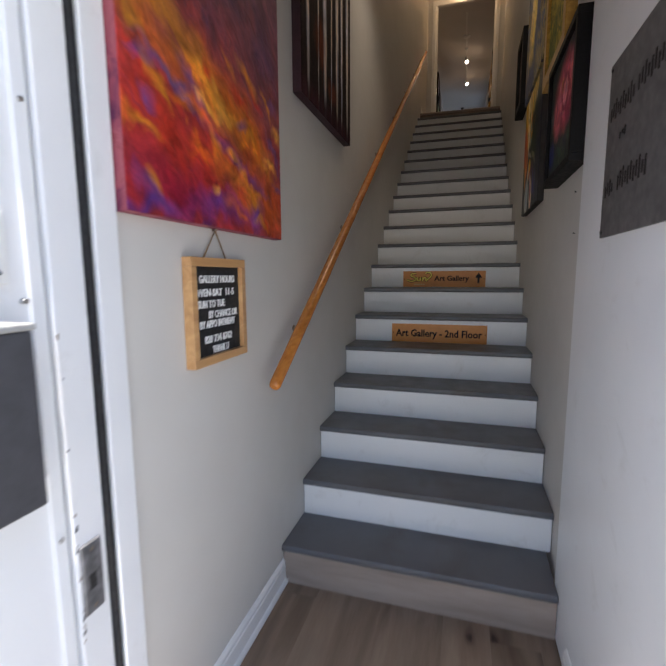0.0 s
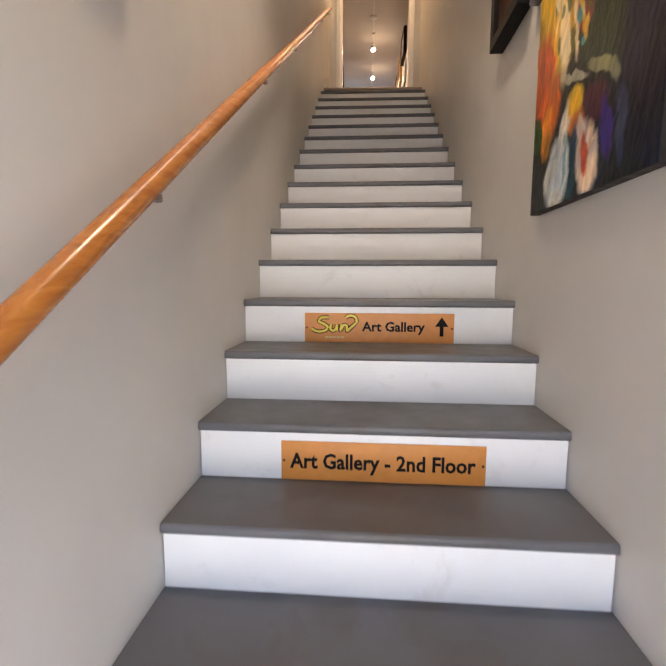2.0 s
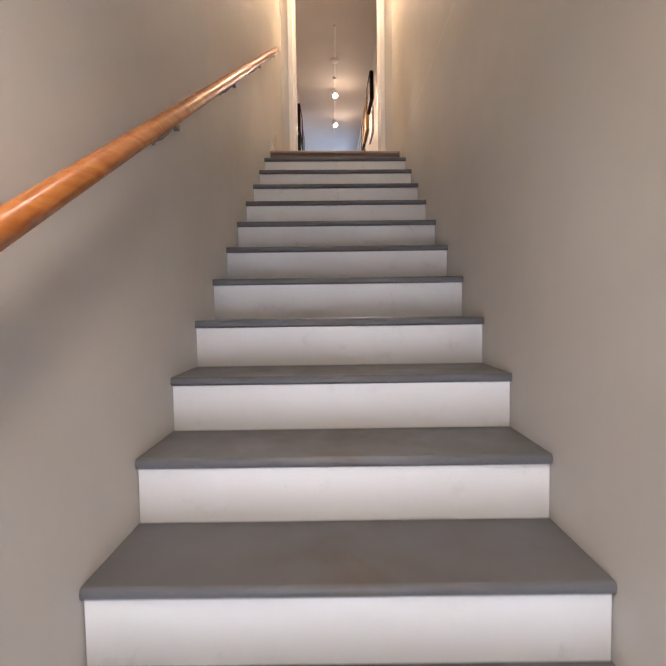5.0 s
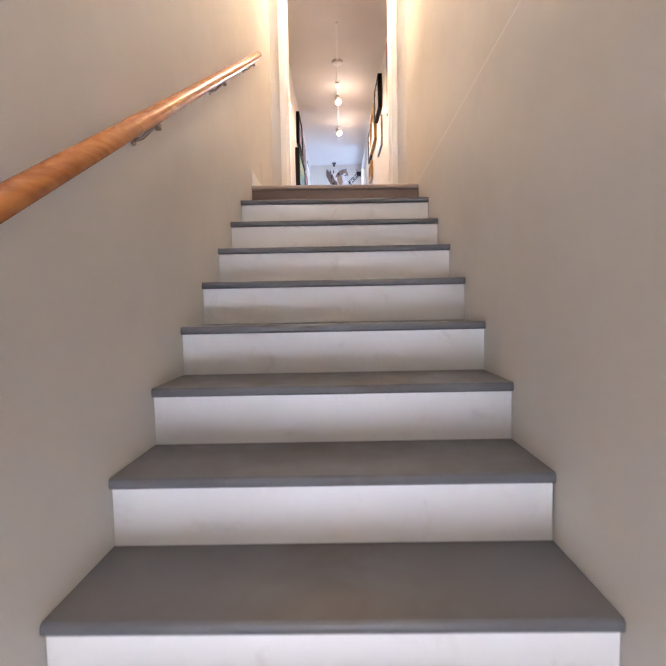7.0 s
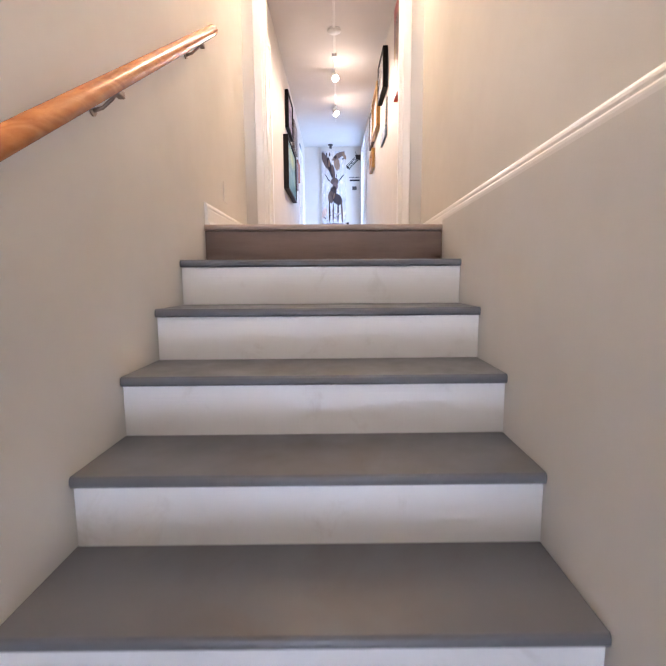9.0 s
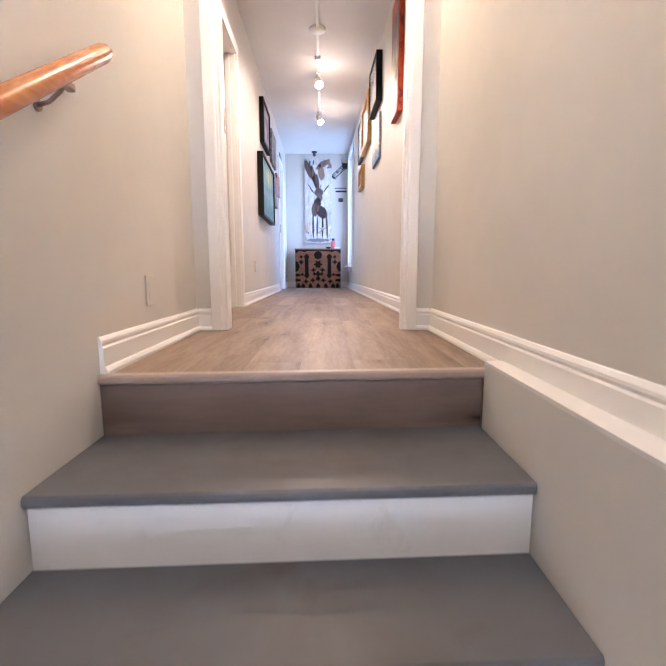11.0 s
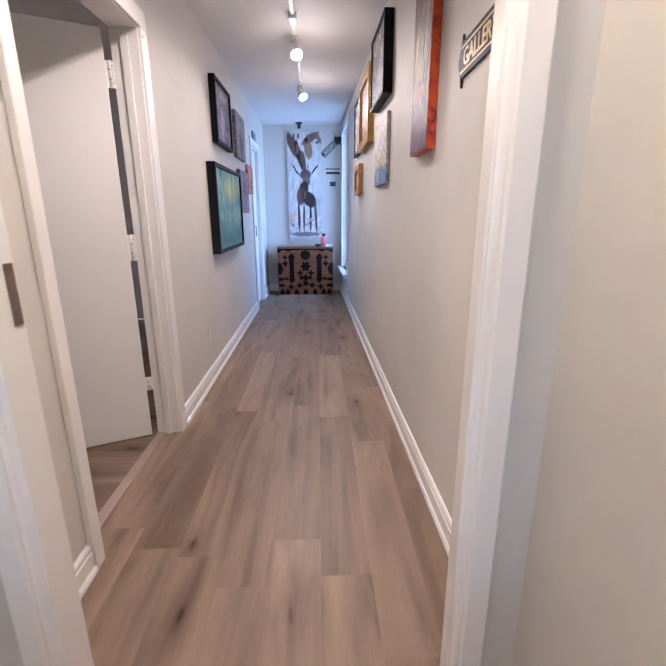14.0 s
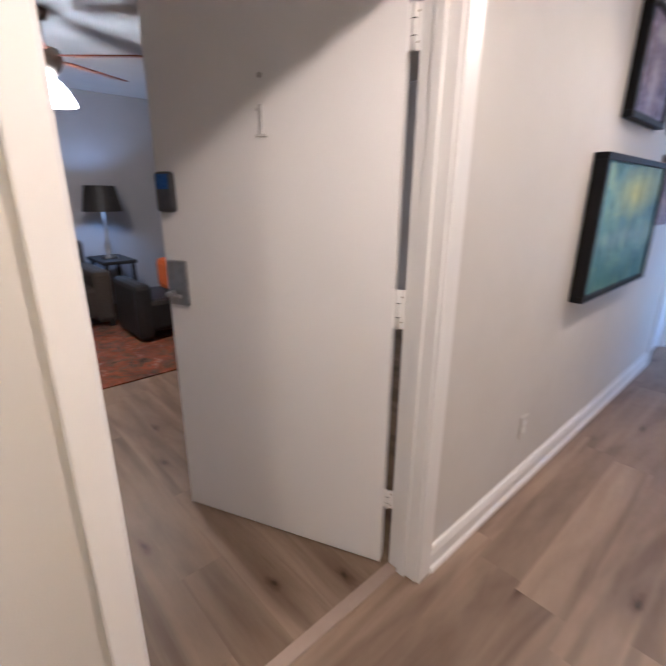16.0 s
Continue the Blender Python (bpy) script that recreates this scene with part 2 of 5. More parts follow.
AMBERGLASS = glowing("lit_amber_glass", (1.0, 0.50, 0.10), 0.9)
FANGLASS = glowing("lit_fan_glass", (1.0, 0.88, 0.70), 3.0)
# Pavement is out of view; its tone is raised to bounce daylight indoors.
CONCRETE = paint("entry_concrete", (0.50, 0.49, 0.46), 0.85, 0.12, 90, 0.4)


# ---- building helpers ----
def box(bm, a, b, bevel=0.0):
    vs = [bm.verts.new((x, y, z)) for x in (a[0], b[0]) for y in (a[1], b[1]) for z in (a[2], b[2])]
    faces = [bm.faces.new([vs[i] for i in q]) for q in ((0, 1, 3, 2), (4, 6, 7, 5), (0, 4, 5, 1), (2, 3, 7, 6), (0, 2, 6, 4), (1, 5, 7, 3))]
    if bevel:
        edges = list({e for f in faces for e in f.edges})
        bmesh.ops.bevel(bm, geom=edges, offset=bevel, segments=2, profile=0.5, affect="EDGES", clamp_overlap=True)


def boxed(a, b, bevel=0.0):
    bm = bmesh.new()
    box(bm, a, b, bevel)
    return bm


def tube(bm, path, radius, sides=12):
    rings, path = [], [Vector(p) for p in path]
    for i, p in enumerate(path):
        d = (path[min(i + 1, len(path) - 1)] - path[max(i - 1, 0)]).normalized()
        u = d.cross(Vector((0, 0, 1)) if abs(d.z) < 0.9 else Vector((1, 0, 0))).normalized()
        w = d.cross(u)
        r = radius[i] if isinstance(radius, (list, tuple)) else radius
        rings.append([bm.verts.new(p + r * (math.cos(k * math.tau / sides) * u + math.sin(k * math.tau / sides) * w)) for k in range(sides)])
    for a, b in zip(rings, rings[1:]):
        for k in range(sides):
            bm.faces.new((a[k], a[(k + 1) % sides], b[(k + 1) % sides], b[k])).smooth = True
    bm.faces.new(rings[0][::-1])
    bm.faces.new(rings[-1])


def piped(path, radius, sides=12):
    bm = bmesh.new()
    tube(bm, path, radius, sides)
    return bm


def turned(bm, centre, profile, sides=24):
    """A body of revolution about the upright through centre: profile of (radius, height)."""
    tube(bm, [Vector(centre) + Vector((0, 0, z)) for r, z in profile], [max(r, 0.0005) for r, z in profile], sides)


def outline(points, a, b, flip=False):
    """A plate with the outline points, given as functions a(u, v) front and b(u, v) back."""
    bm = bmesh.new()
    front = [bm.verts.new(a(u, v)) for u, v in points]
    back = [bm.verts.new(b(u, v)) for u, v in points]
    bm.faces.new(front)
    bm.faces.new(back[::-1])
    n = len(points)
    for i in range(n):
        bm.faces.new((front[i], back[i], back[(i + 1) % n], front[(i + 1) % n]))
    bmesh.ops.recalc_face_normals(bm, faces=bm.faces)
    return bm


def mesh_of(name, bm, material):
    bmesh.ops.recalc_face_normals(bm, faces=bm.faces)
    me = bpy.data.meshes.new(name)
    bm.to_mesh(me)
    bm.free()
    me.materials.append(material)
    return me


def part(name, bm, material, parent, label=""):
    """One mesh under a thing or a part; its vertices are given in the world."""
    me = mesh_of(name, bm, material)
    ob = new(name, me)
    ob.parent = parent
    base = parent
    place = Vector((0, 0, 0))
    while base is not None:
        place += base.location
        base = base.parent
    me.transform(Matrix.Translation(-place))
    return tagged(ob, label)


def thing(name, place, label, category, group="", kind=""):
    ob = new(name)
    ob.location = place
    ob.empty_display_size = 0.1
    return tagged(ob, label, category, group, kind)


def solid(name, bm, material, label, category="", kind="structure"):
    return tagged(new(name, mesh_of(name, bm, material)), label, category, "", kind)


def lettering(name, text, size, material, parent, m, extrude=0.0012, spacing=1.0, width=None, bold=0.014, single=False):
    """Words in the built-in font as a mesh; m puts them in the world, reading along its x with y up."""
    cu = bpy.data.curves.new(name, "FONT")
    cu.body, cu.size, cu.extrude, cu.align_x, cu.space_character, cu.resolution_u = text, size, extrude, "LEFT", spacing, 2
    cu.offset = bold * size
    ob = bpy.data.objects.new(name, cu)
    scene.collection.objects.link(ob)
    bpy.context.view_layer.update()
    me = bpy.data.meshes.new_from_object(ob.evaluated_get(bpy.context.evaluated_depsgraph_get()))
    bpy.data.objects.remove(ob)
    bpy.data.curves.remove(cu)
    if width:
        xs = [v.co.x for v in me.vertices]
        k = width / (max(xs) - min(xs))
        me.transform(Matrix.Diagonal((k, 1, 1, 1)))
    me.transform(m)
    me.materials.clear()
    me.materials.append(material)
    out = new(name, me)
    out.parent = parent
    place, base = Vector((0, 0, 0)), parent
    while base is not None:
        place += base.location
        base = base.parent
    me.transform(Matrix.Translation(-place))
    if single:
        bm = bmesh.new()
        bm.from_mesh(me)
        left = set(bm.verts)
        found = []
        while left:
            todo, island = [left.pop()], []
            while todo:
                v = todo.pop()
                island.append(v)
                for e in v.link_edges:
                    w = e.other_vert(v)
                    if w in left:
                        left.discard(w)
                        todo.append(w)
            found.append(island)
        for island in found:
            index = {v: i for i, v in enumerate(island)}
            piece = bpy.data.meshes.new(name)
            piece.from_pydata([v.co[:] for v in island], [], [[index[v] for v in f.verts] for f in {f for v in island for f in v.link_faces}])
            piece.materials.append(material)
            one = new(name, piece)
            one.parent = parent
        bm.free()
        bpy.data.objects.remove(out)
        bpy.data.meshes.remove(me)
        return None
    return out


FACE_LEFT = Matrix(((0, 0, 1, 0), (1, 0, 0, 0), (0, 1, 0, 0), (0, 0, 0, 1)))      # on a wall that faces +x
FACE_RIGHT = Matrix(((0, 0, -1, 0), (-1, 0, 0, 0), (0, 1, 0, 0), (0, 0, 0, 1)))   # on a wall that faces -x
FACE_BACK = Matrix(((1, 0, 0, 0), (0, 0, -1, 0), (0, 1, 0, 0), (0, 0, 0, 1)))     # on a face towards -y

# ---- structure: walls, ceilings, openings ----
H, D, W = 0.185, 0.2735, 1.152
OVER = 0.012                     # overhang of the treads
UPX = 1.245                      # upper stair wall, set back behind the ledge
HL, HR = -0.045, 1.262           # hall walls
SLANT = 0.019                    # inward run of the hall's east wall a metre, fitted to the camera's view
EDGE_L, EDGE_R = 5.788, 5.846    # landing edge at west and east wall, askew to fit the camera's view
BACK = 6.846                     # hall side of the passage wall
END = 13.10
LINTEL = FLOOR + 2.045
DOOR_A, DOOR_B = 7.354, 8.30      # apartment door opening in the hall's wall
FAR_A, FAR_B = 11.72, 12.33      # far door opening
WIN_A, WIN_B, WIN_Z0, WIN_Z1 = 11.98, 12.86, FLOOR + 0.42, 6.24


def east_x(y):
    """Face of the hall's east wall."""
    return HR - SLANT * (y - 7.45)


def lower_x(y):
    """Lower stair wall's face, splayed towards the landing to fit the camera's view."""
    return W + 0.011 * max(0.0, y - 4.0)


def slanted(bm):
    for v in bm.verts:
        if abs(v.co.x - HR) < 1e-4:
            v.co.x = east_x(v.co.y)
    return bm


def wall_bm(*boxes):
    bm = bmesh.new()
    for a, b in boxes:
        box(bm, a, b)
    return bm


def stair_side(z0, z1, out, lift=0.0):
    """Lower stair wall or its cap between two heights, from its bent face to the plane x = out."""
    bm = bmesh.new()
    plan = [(lower_x(y) + lift, y) for y in (0.36, 4.0, EDGE_R)] + [(out, EDGE_R), (out, 0.36)]
    low, high = ([bm.verts.new((x, y, z)) for x, y in plan] for z in (z0, z1))
    bm.faces.new(low[::-1])
    bm.faces.new(high)
    for i in range(len(plan)):
        j = (i + 1) % len(plan)
        bm.faces.new((low[i], low[j], high[j], high[i]))
    return bm


solid("wall_stair_west", wall_bm(((-0.13, -0.58, -0.1), (0, 6.81, CEIL))), WALL, "smooth greige painted wall along the staircase")
solid("wall_stair_east", stair_side(-0.1, FLOOR + 0.020, 1.42), WALL, "smooth greige painted lower wall beside the stairs")
solid("wall_stair_east_upper", wall_bm(((UPX, -0.58, FLOOR + 0.021), (1.42, EDGE_R, CEIL)), ((UPX, EDGE_R, FLOOR - 0.1), (1.42, 6.81, CEIL))), WALL, "cream lit painted wall above the ledge")
solid("wall_entry_east", wall_bm(((1.13, -0.74, -0.1), (1.42, 0.36, FLOOR + 0.020))), CHIPPED, "white painted entry wall by the street door")
solid("ledge_trim", stair_side(FLOOR + 0.020, FLOOR + 0.029, UPX, 0.0005), paint("ledge_paint", (0.72, 0.70, 0.67), 0.45, 0.02), "narrow pale ledge cap along the stair wall", "ledge")
solid("wall_passage", wall_bm(((-0.13, 6.81, FLOOR - 0.3), (0.146, 6.885, CEIL)), ((1.098, 6.81, FLOOR - 0.3), (1.42, BACK, CEIL)), ((0.146, 6.81, LINTEL + 0.02), (1.098, BACK, CEIL))), WALL, "cream painted wall round the hall passage")
solid("wall_hall_west", wall_bm(((-0.165, BACK, FLOOR - 0.3), (HL, DOOR_A - 0.02, CEIL)), ((-0.165, DOOR_A - 0.02, LINTEL + 0.02), (HL, DOOR_B + 0.02, CEIL)),
      ((-0.165, DOOR_B + 0.02, FLOOR - 0.3), (HL, FAR_A, CEIL)), ((-0.165, FAR_A, LINTEL), (HL, FAR_B, CEIL)), ((-0.165, FAR_B, FLOOR - 0.3), (HL, END, CEIL))), WALL, "pale painted hall wall hung with pictures")
solid("wall_hall_east", slanted(wall_bm(((HR, BACK, FLOOR - 0.3), (1.42, WIN_A, CEIL)), ((HR, WIN_A, FLOOR - 0.3), (1.42, WIN_B, WIN_Z0)), ((HR, WIN_A, WIN_Z1), (1.42, WIN_B, CEIL)), ((HR, WIN_B, FLOOR - 0.3), (1.42, END, CEIL)))), WALL, "pale painted hall wall with a window at its end")
solid("wall_hall_end", wall_bm(((-0.165, END, FLOOR - 0.3), (1.42, END + 0.14, CEIL))), WALL, "cool-lit pale end wall of the hall")
solid("wall_entry_front", wall_bm(((-0.13, -0.74, 2.12), (1.42, -0.58, CEIL)), ((-3.0, -0.88, -0.1), (-0.13, -0.74, CEIL)), ((1.42, -0.88, -0.1), (4.0, -0.74, CEIL)), ((-0.13, -0.88, 2.12), (1.42, -0.742, CEIL))), CHIPPED, "white painted street front above the entry")
solid("ceiling", wall_bm(((-0.2, -0.88, CEIL), (1.5, END + 0.14, CEIL + 0.12))), CEILING, "plain off-white painted ceiling of stair and hall")

# Out of view; added to carry the stairwell spot and hold daylight in.
solid("ceiling_entry", wall_bm(((0.0, -0.58, 4.00), (UPX, 2.40, 4.15))), CEILING, "unseen lower ceiling added over the entry and first steps")

# apartment room behind the open door
RX0, RY0, RY1 = -5.35, 5.6, 11.2
COOL = paint("grey_room_paint", (0.42, 0.43, 0.46), 0.65, 0.04)
solid("wall_room_far", wall_bm(((RX0 - 0.12, RY0, FLOOR), (RX0, RY1, CEIL))), COOL, "grey painted living room wall")
solid("wall_room_south", wall_bm(((RX0, RY0 - 0.12, FLOOR), (-0.165, RY0, CEIL))), COOL, "grey painted living room wall")
solid("wall_room_north", wall_bm(((RX0, RY1, FLOOR), (-0.165, RY1 + 0.12, CEIL))), COOL, "grey painted living room wall")
solid("wall_room_near", wall_bm(((-0.17, RY0, FLOOR), (-0.135, 6.81, CEIL))), COOL, "grey painted living room wall")
solid("ceiling_room", wall_bm(((RX0 - 0.12, RY0 - 0.12, CEIL + 0.002), (-0.2, RY1 + 0.12, CEIL + 0.12))), CEILING, "off-white living room ceiling")
solid("floor_room_base", wall_bm(((RX0, RY0, FLOOR - 0.2), (-0.17, RY1, FLOOR - 0.012))), OAKX, "brown plank floor of the living room")

# street outside
gbm = bmesh.new()
box(gbm, (-80, -160, -0.25), (80, -0.60, -0.03))
solid("ground", gbm, CONCRETE, "unseen concrete pavement outside the street door, paled to bounce daylight")
solid("floor_entry_base", wall_bm(((-0.1, -0.75, -0.25), (1.2, 0.35, -0.010))), OAK, "grey brown plank floor of the entry")
solid("floor_hall_base", wall_bm(((-0.16, EDGE_R + 0.03, FLOOR - 0.25), (1.40, END, FLOOR - 0.010))), OAK, "grey brown plank floor of the upper hall")


# ---- trim ----
BASE = ((0, 0), (0.024, 0), (0.024, 0.010), (0.019, 0.020), (0.014, 0.024), (0.014, 0.080), (0.010, 0.086), (0.012, 0.094), (0.011, 0.102), (0.005, 0.112), (0, 0.114))


def baseboard(start, end, out, z, label):
    """Moulded skirting from start to end (x, y), standing out from its wall by the way out."""
    s, e, o = Vector((*start, z)), Vector((*end, z)), Vector((*out, 0))
    bm = bmesh.new()
    rows = [[bm.verts.new(p + o * d + Vector((0, 0, h))) for d, h in BASE] for p in (s, e)]
    for i in range(len(BASE)):
        j = (i + 1) % len(BASE)
        bm.faces.new((rows[0][i], rows[0][j], rows[1][j], rows[1][i]))
    bm.faces.new(rows[0][::-1])
    bm.faces.new(rows[1])
    return solid("baseboard", bm, TRIM, label)


SKIRT = "moulded glossy white skirting board along the wall"
for s, e, o in (((0, EDGE_L + 0.02), (0, 6.81), (1, 0)), ((0.014, 6.81), (0.081, 6.81), (0, -1)), ((1.158, 6.81), (UPX - 0.014, 6.81), (0, -1)), ((UPX, -0.5), (UPX, 6.81), (-1, 0)),
                ((east_x(BACK), BACK), (east_x(END), END), (-1, 0)), ((HL, BACK), (HL, DOOR_A - 0.064), (1, 0)), ((HL, DOOR_B + 0.085), (HL, FAR_A - 0.085), (1, 0)), ((HL, FAR_B + 0.085), (HL, END), (1, 0)), ((HL, END), (east_x(END), END), (0, -1))):
    baseboard(s, e, o, FLOOR, SKIRT)
baseboard((0, -0.57), (0, 0.298), (1, 0), 0.0, SKIRT)
baseboard((1.13, -0.5), (1.13, 0.12), (-1, 0), 0.0, SKIRT)


def casing(name, label, boxes, extra=()):
    root = thing(name, boxes[0][0], label, "door frame", kind="structure")
    for (a, b), n in zip(boxes, ("casing", "casing", "head_casing", "jamb", "jamb", "head_jamb")):
        part(n, boxed(a, b, 0.004), TRIM, root)
    return root


passage = thing("door_frame_1", (0.081, 6.79, FLOOR), "white glossy cased opening between landing and hall", "door frame", kind="structure")
CASING = ((0.0, 0.0), (0.0, -0.021), (0.004, -0.025), (0.050, -0.025), (0.056, -0.021), (0.058, -0.013), (0.066, -0.011), (0.074, -0.004), (0.078, 0.002), (0.078, 0.004))
for x, way in ((0.081, 1), (1.158, -1)):
    part("casing", outline([(x + way * u, 6.812 + v) for u, v in CASING], lambda u, v: (u, v, FLOOR + 0.002), lambda u, v: (u, v, LINTEL + 0.006)), TRIM, passage)
for n, a, b in (("head_casing", (0.081, 6.787, LINTEL + 0.006), (1.158, 6.812, LINTEL + 0.088)), ("jamb", (0.144, 6.806, FLOOR), (0.166, 6.900, LINTEL)), ("jamb", (1.079, 6.806, FLOOR), (1.101, BACK + 0.012, LINTEL)), ("head_jamb", (0.144, 6.806, LINTEL), (1.101, BACK + 0.012, LINTEL + 0.022))):
    part(n, boxed(a, b, 0.004), TRIM, passage)
part("strike_plate", boxed((0.165, 6.866, 4.892), (0.1685, 6.892, 5.017), 0.001), BRONZE, passage, "narrow worn brass strike plate")
flat = casing("door_frame_2", "white glossy frame round the open apartment door", (
    ((HL - 0.002, DOOR_A - 0.062, FLOOR), (HL + 0.022, DOOR_A - 0.006, LINTEL + 0.006)), ((HL - 0.002, DOOR_B + 0.006, FLOOR), (HL + 0.020, DOOR_B + 0.080, LINTEL + 0.006)), ((HL - 0.002, DOOR_A - 0.062, LINTEL + 0.006), (HL + 0.020, DOOR_B + 0.080, LINTEL + 0.085)),
    ((-0.170, DOOR_A - 0.022, FLOOR), (HL + 0.006, DOOR_A, LINTEL)), ((-0.170, DOOR_B, FLOOR), (HL + 0.006, DOOR_B + 0.022, LINTEL)), ((-0.170, DOOR_A - 0.022, LINTEL), (HL + 0.006, DOOR_B + 0.022, LINTEL + 0.022))))
part("door_stop", boxed((-0.120, DOOR_B - 0.012, FLOOR), (-0.085, DOOR_B, LINTEL), 0.002), TRIM, flat)
part("door_stop", boxed((-0.120, DOOR_A, FLOOR), (-0.085, DOOR_A + 0.012, LINTEL), 0.002), TRIM, flat)
part("threshold", boxed((-0.170, DOOR_A, FLOOR - 0.004), (-0.120, DOOR_B, FLOOR + 0.006), 0.003), STRIP, flat, "pale wooden threshold strip")
far = casing("door_frame_3", "white glossy frame of the closed far door", (
    ((HL - 0.002, FAR_A - 0.080, FLOOR), (HL + 0.020, FAR_A - 0.002, LINTEL + 0.006)), ((HL - 0.002, FAR_B + 0.002, FLOOR), (HL + 0.020, FAR_B + 0.080, LINTEL + 0.006)), ((HL - 0.002, FAR_A - 0.080, LINTEL + 0.006), (HL + 0.020, FAR_B + 0.080, LINTEL + 0.082)),
    ((-0.165, FAR_A - 0.004, FLOOR), (HL + 0.005, FAR_A + 0.014, LINTEL)), ((-0.165, FAR_B - 0.014, FLOOR), (HL + 0.005, FAR_B + 0.004, LINTEL)), ((-0.165, FAR_A, LINTEL - 0.014), (HL + 0.005, FAR_B, LINTEL + 0.004))))
door = thing("door_3", (-0.11, FAR_A + 0.016, FLOOR), "white closed door with dark lock at the hall's end", "door", kind="structure")
part("door_leaf", boxed((-0.120, FAR_A + 0.016, FLOOR + 0.008), (-0.080, FAR_B - 0.016, LINTEL - 0.018), 0.003), DOORWHITE, door)
part("deadbolt", boxed((-0.081, FAR_A + 0.05, FLOOR + 1.16), (-0.055, FAR_A + 0.11, FLOOR + 1.24), 0.006), BLACK, door)
part("door_handle", boxed((-0.081, FAR_A + 0.05, FLOOR + 0.94), (-0.030, FAR_A + 0.12, FLOOR + 1.08), 0.008), BLACK, door)

# street door jamb
jamb = thing("door_frame_4", (0, -0.66, 0), "white chipped street door jamb with black weatherstrip", "door frame", kind="structure")
part("stop", boxed((-0.10, -0.645, 0), (0.012, -0.580, 2.12), 0.003), CHIPPED, jamb)
part("weatherstrip", boxed((-0.02, -0.662, 0), (0.007, -0.650, 2.10), 0.003), RUBBER, jamb, "black rubber weatherstrip")
part("jamb", boxed((-0.13, -0.742, 0), (-0.004, -0.664, 2.12), 0.003), CHIPPED, jamb)
part("jamb", boxed((1.122, -0.742, 0), (1.17, -0.600, 2.12), 0.003), CHIPPED, jamb)
part("head", boxed((-0.004, -0.742, 2.06), (1.122, -0.600, 2.12), 0.003), CHIPPED, jamb)
plate = part("strike_plate", boxed((-0.006, -0.735, 0.665), (0.004, -0.685, 0.825), 0.003), plain("worn_grey_steel", (0.20, 0.20, 0.21), 0.5, 0.6, 0.4, 40), jamb, "worn grey steel latch plate")
# No hole is cut; a black block paints its dark.
part("latch_hole_dark", boxed((0.003, -0.721, 0.720), (0.0046, -0.703, 0.755), 0.0005), BLACK, plate)
chips = random.Random(4)
for i in range(16):
    cy0, cz0, cr = -0.7390 + chips.uniform(0, 0.011) ** 1.2, (chips.uniform(0.60, 0.70) if i < 7 else chips.uniform(0.80, 0.92) if i < 11 else chips.uniform(0.1, 1.5)), chips.uniform(0.002, 0.008)
    ring6 = [(cy0 + cr * 0.6 * chips.uniform(0.5, 1.2) * math.cos(k), cz0 + cr * chips.uniform(0.5, 1.3) * math.sin(k)) for k in (0, 0.9, 1.8, 2.8, 3.8, 4.7, 5.5)]
    part("paint_chip", outline(ring6, lambda u, v: (-0.0034, u, v), lambda u, v: (-0.0046, u, v)), DARKBOX if i % 3 else BRONZE, jamb, "chipped bare patch")
for z in (0.680, 0.810):
    part("screw", piped(((0.003, -0.710, z), (0.0055, -0.710, z)), 0.004, 8), BRONZE, plate)

# ---- staircase ----
stairs = thing("staircase", (0, D, 0), "steep stairs with grey painted treads and white risers", "stairs", kind="structure")


def tread_bm(y0, y1, z, x0, x1):
    """A board with a rounded nosing."""
    bm = bmesh.new()
    prof = [(y0 + 0.006, z), (y0 + 0.001, z - 0.006), (y0, z - 0.014), (y0 + 0.001, z - 0.022), (y0 + 0.006, z - 0.029), (y1, z - 0.029), (y1, z)]
    ends = [[bm.verts.new((x, y, h)) for y, h in prof] for x in (x0, x1)]
    for i in range(len(prof)):
        j = (i + 1) % len(prof)
        bm.faces.new((ends[0][i], ends[0][j], ends[1][j], ends[1][i]))
    bm.faces.new(ends[0][::-1])
    bm.faces.new(ends[1])
    return bm


def skewed(bm, k):
    """Pulls the west ends of the upper steps forward to fit the camera's view."""
    pull = 0.036 * min(1.0, max(0.0, (k - 12) / 8))
    for v in bm.verts:
        v.co.y += pull * (v.co.x / W - 1.0)
    return bm


for k in range(1, 21):
    right = 1.130 if k == 1 else lower_x(k * D)
    part("tread", skewed(tread_bm(k * D, (k + 1) * D + (0.03 if k < 20 else 0.11), k * H, 0.0015, right - 0.0015), k), TREAD, stairs)
for k in range(1, 21):
    y = k * D + OVER
    part("riser", skewed(boxed((0.004, y, (k - 1) * H + 0.0005), (1.128 if k == 1 else lower_x(k * D) - 0.004, y + 0.018, k * H - 0.0295), 0.0015), k), OAKRISER_LIT if k == 1 else RISER, stairs, "grey brown oak riser" if k == 1 else "")


def askew(bm):
    """Turns a piece laid along y = 0 to the landing's edge."""
    for v in bm.verts:
        v.co.y += EDGE_L + (EDGE_R - EDGE_L) * v.co.x / lower_x(EDGE_R)
    return bm


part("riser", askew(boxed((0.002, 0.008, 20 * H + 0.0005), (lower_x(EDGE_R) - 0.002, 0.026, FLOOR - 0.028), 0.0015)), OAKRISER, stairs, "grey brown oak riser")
part("landing_nosing", askew(tread_bm(-0.004, 0.034, FLOOR + 0.0025, 0.002, UPX - 0.022)), STRIP, stairs, "pale edge strip at the landing")

# ---- handrail ----
rail = thing("handrail", (0, 0.12, 0.9), "round varnished pine handrail on bronze wall brackets", "handrail")


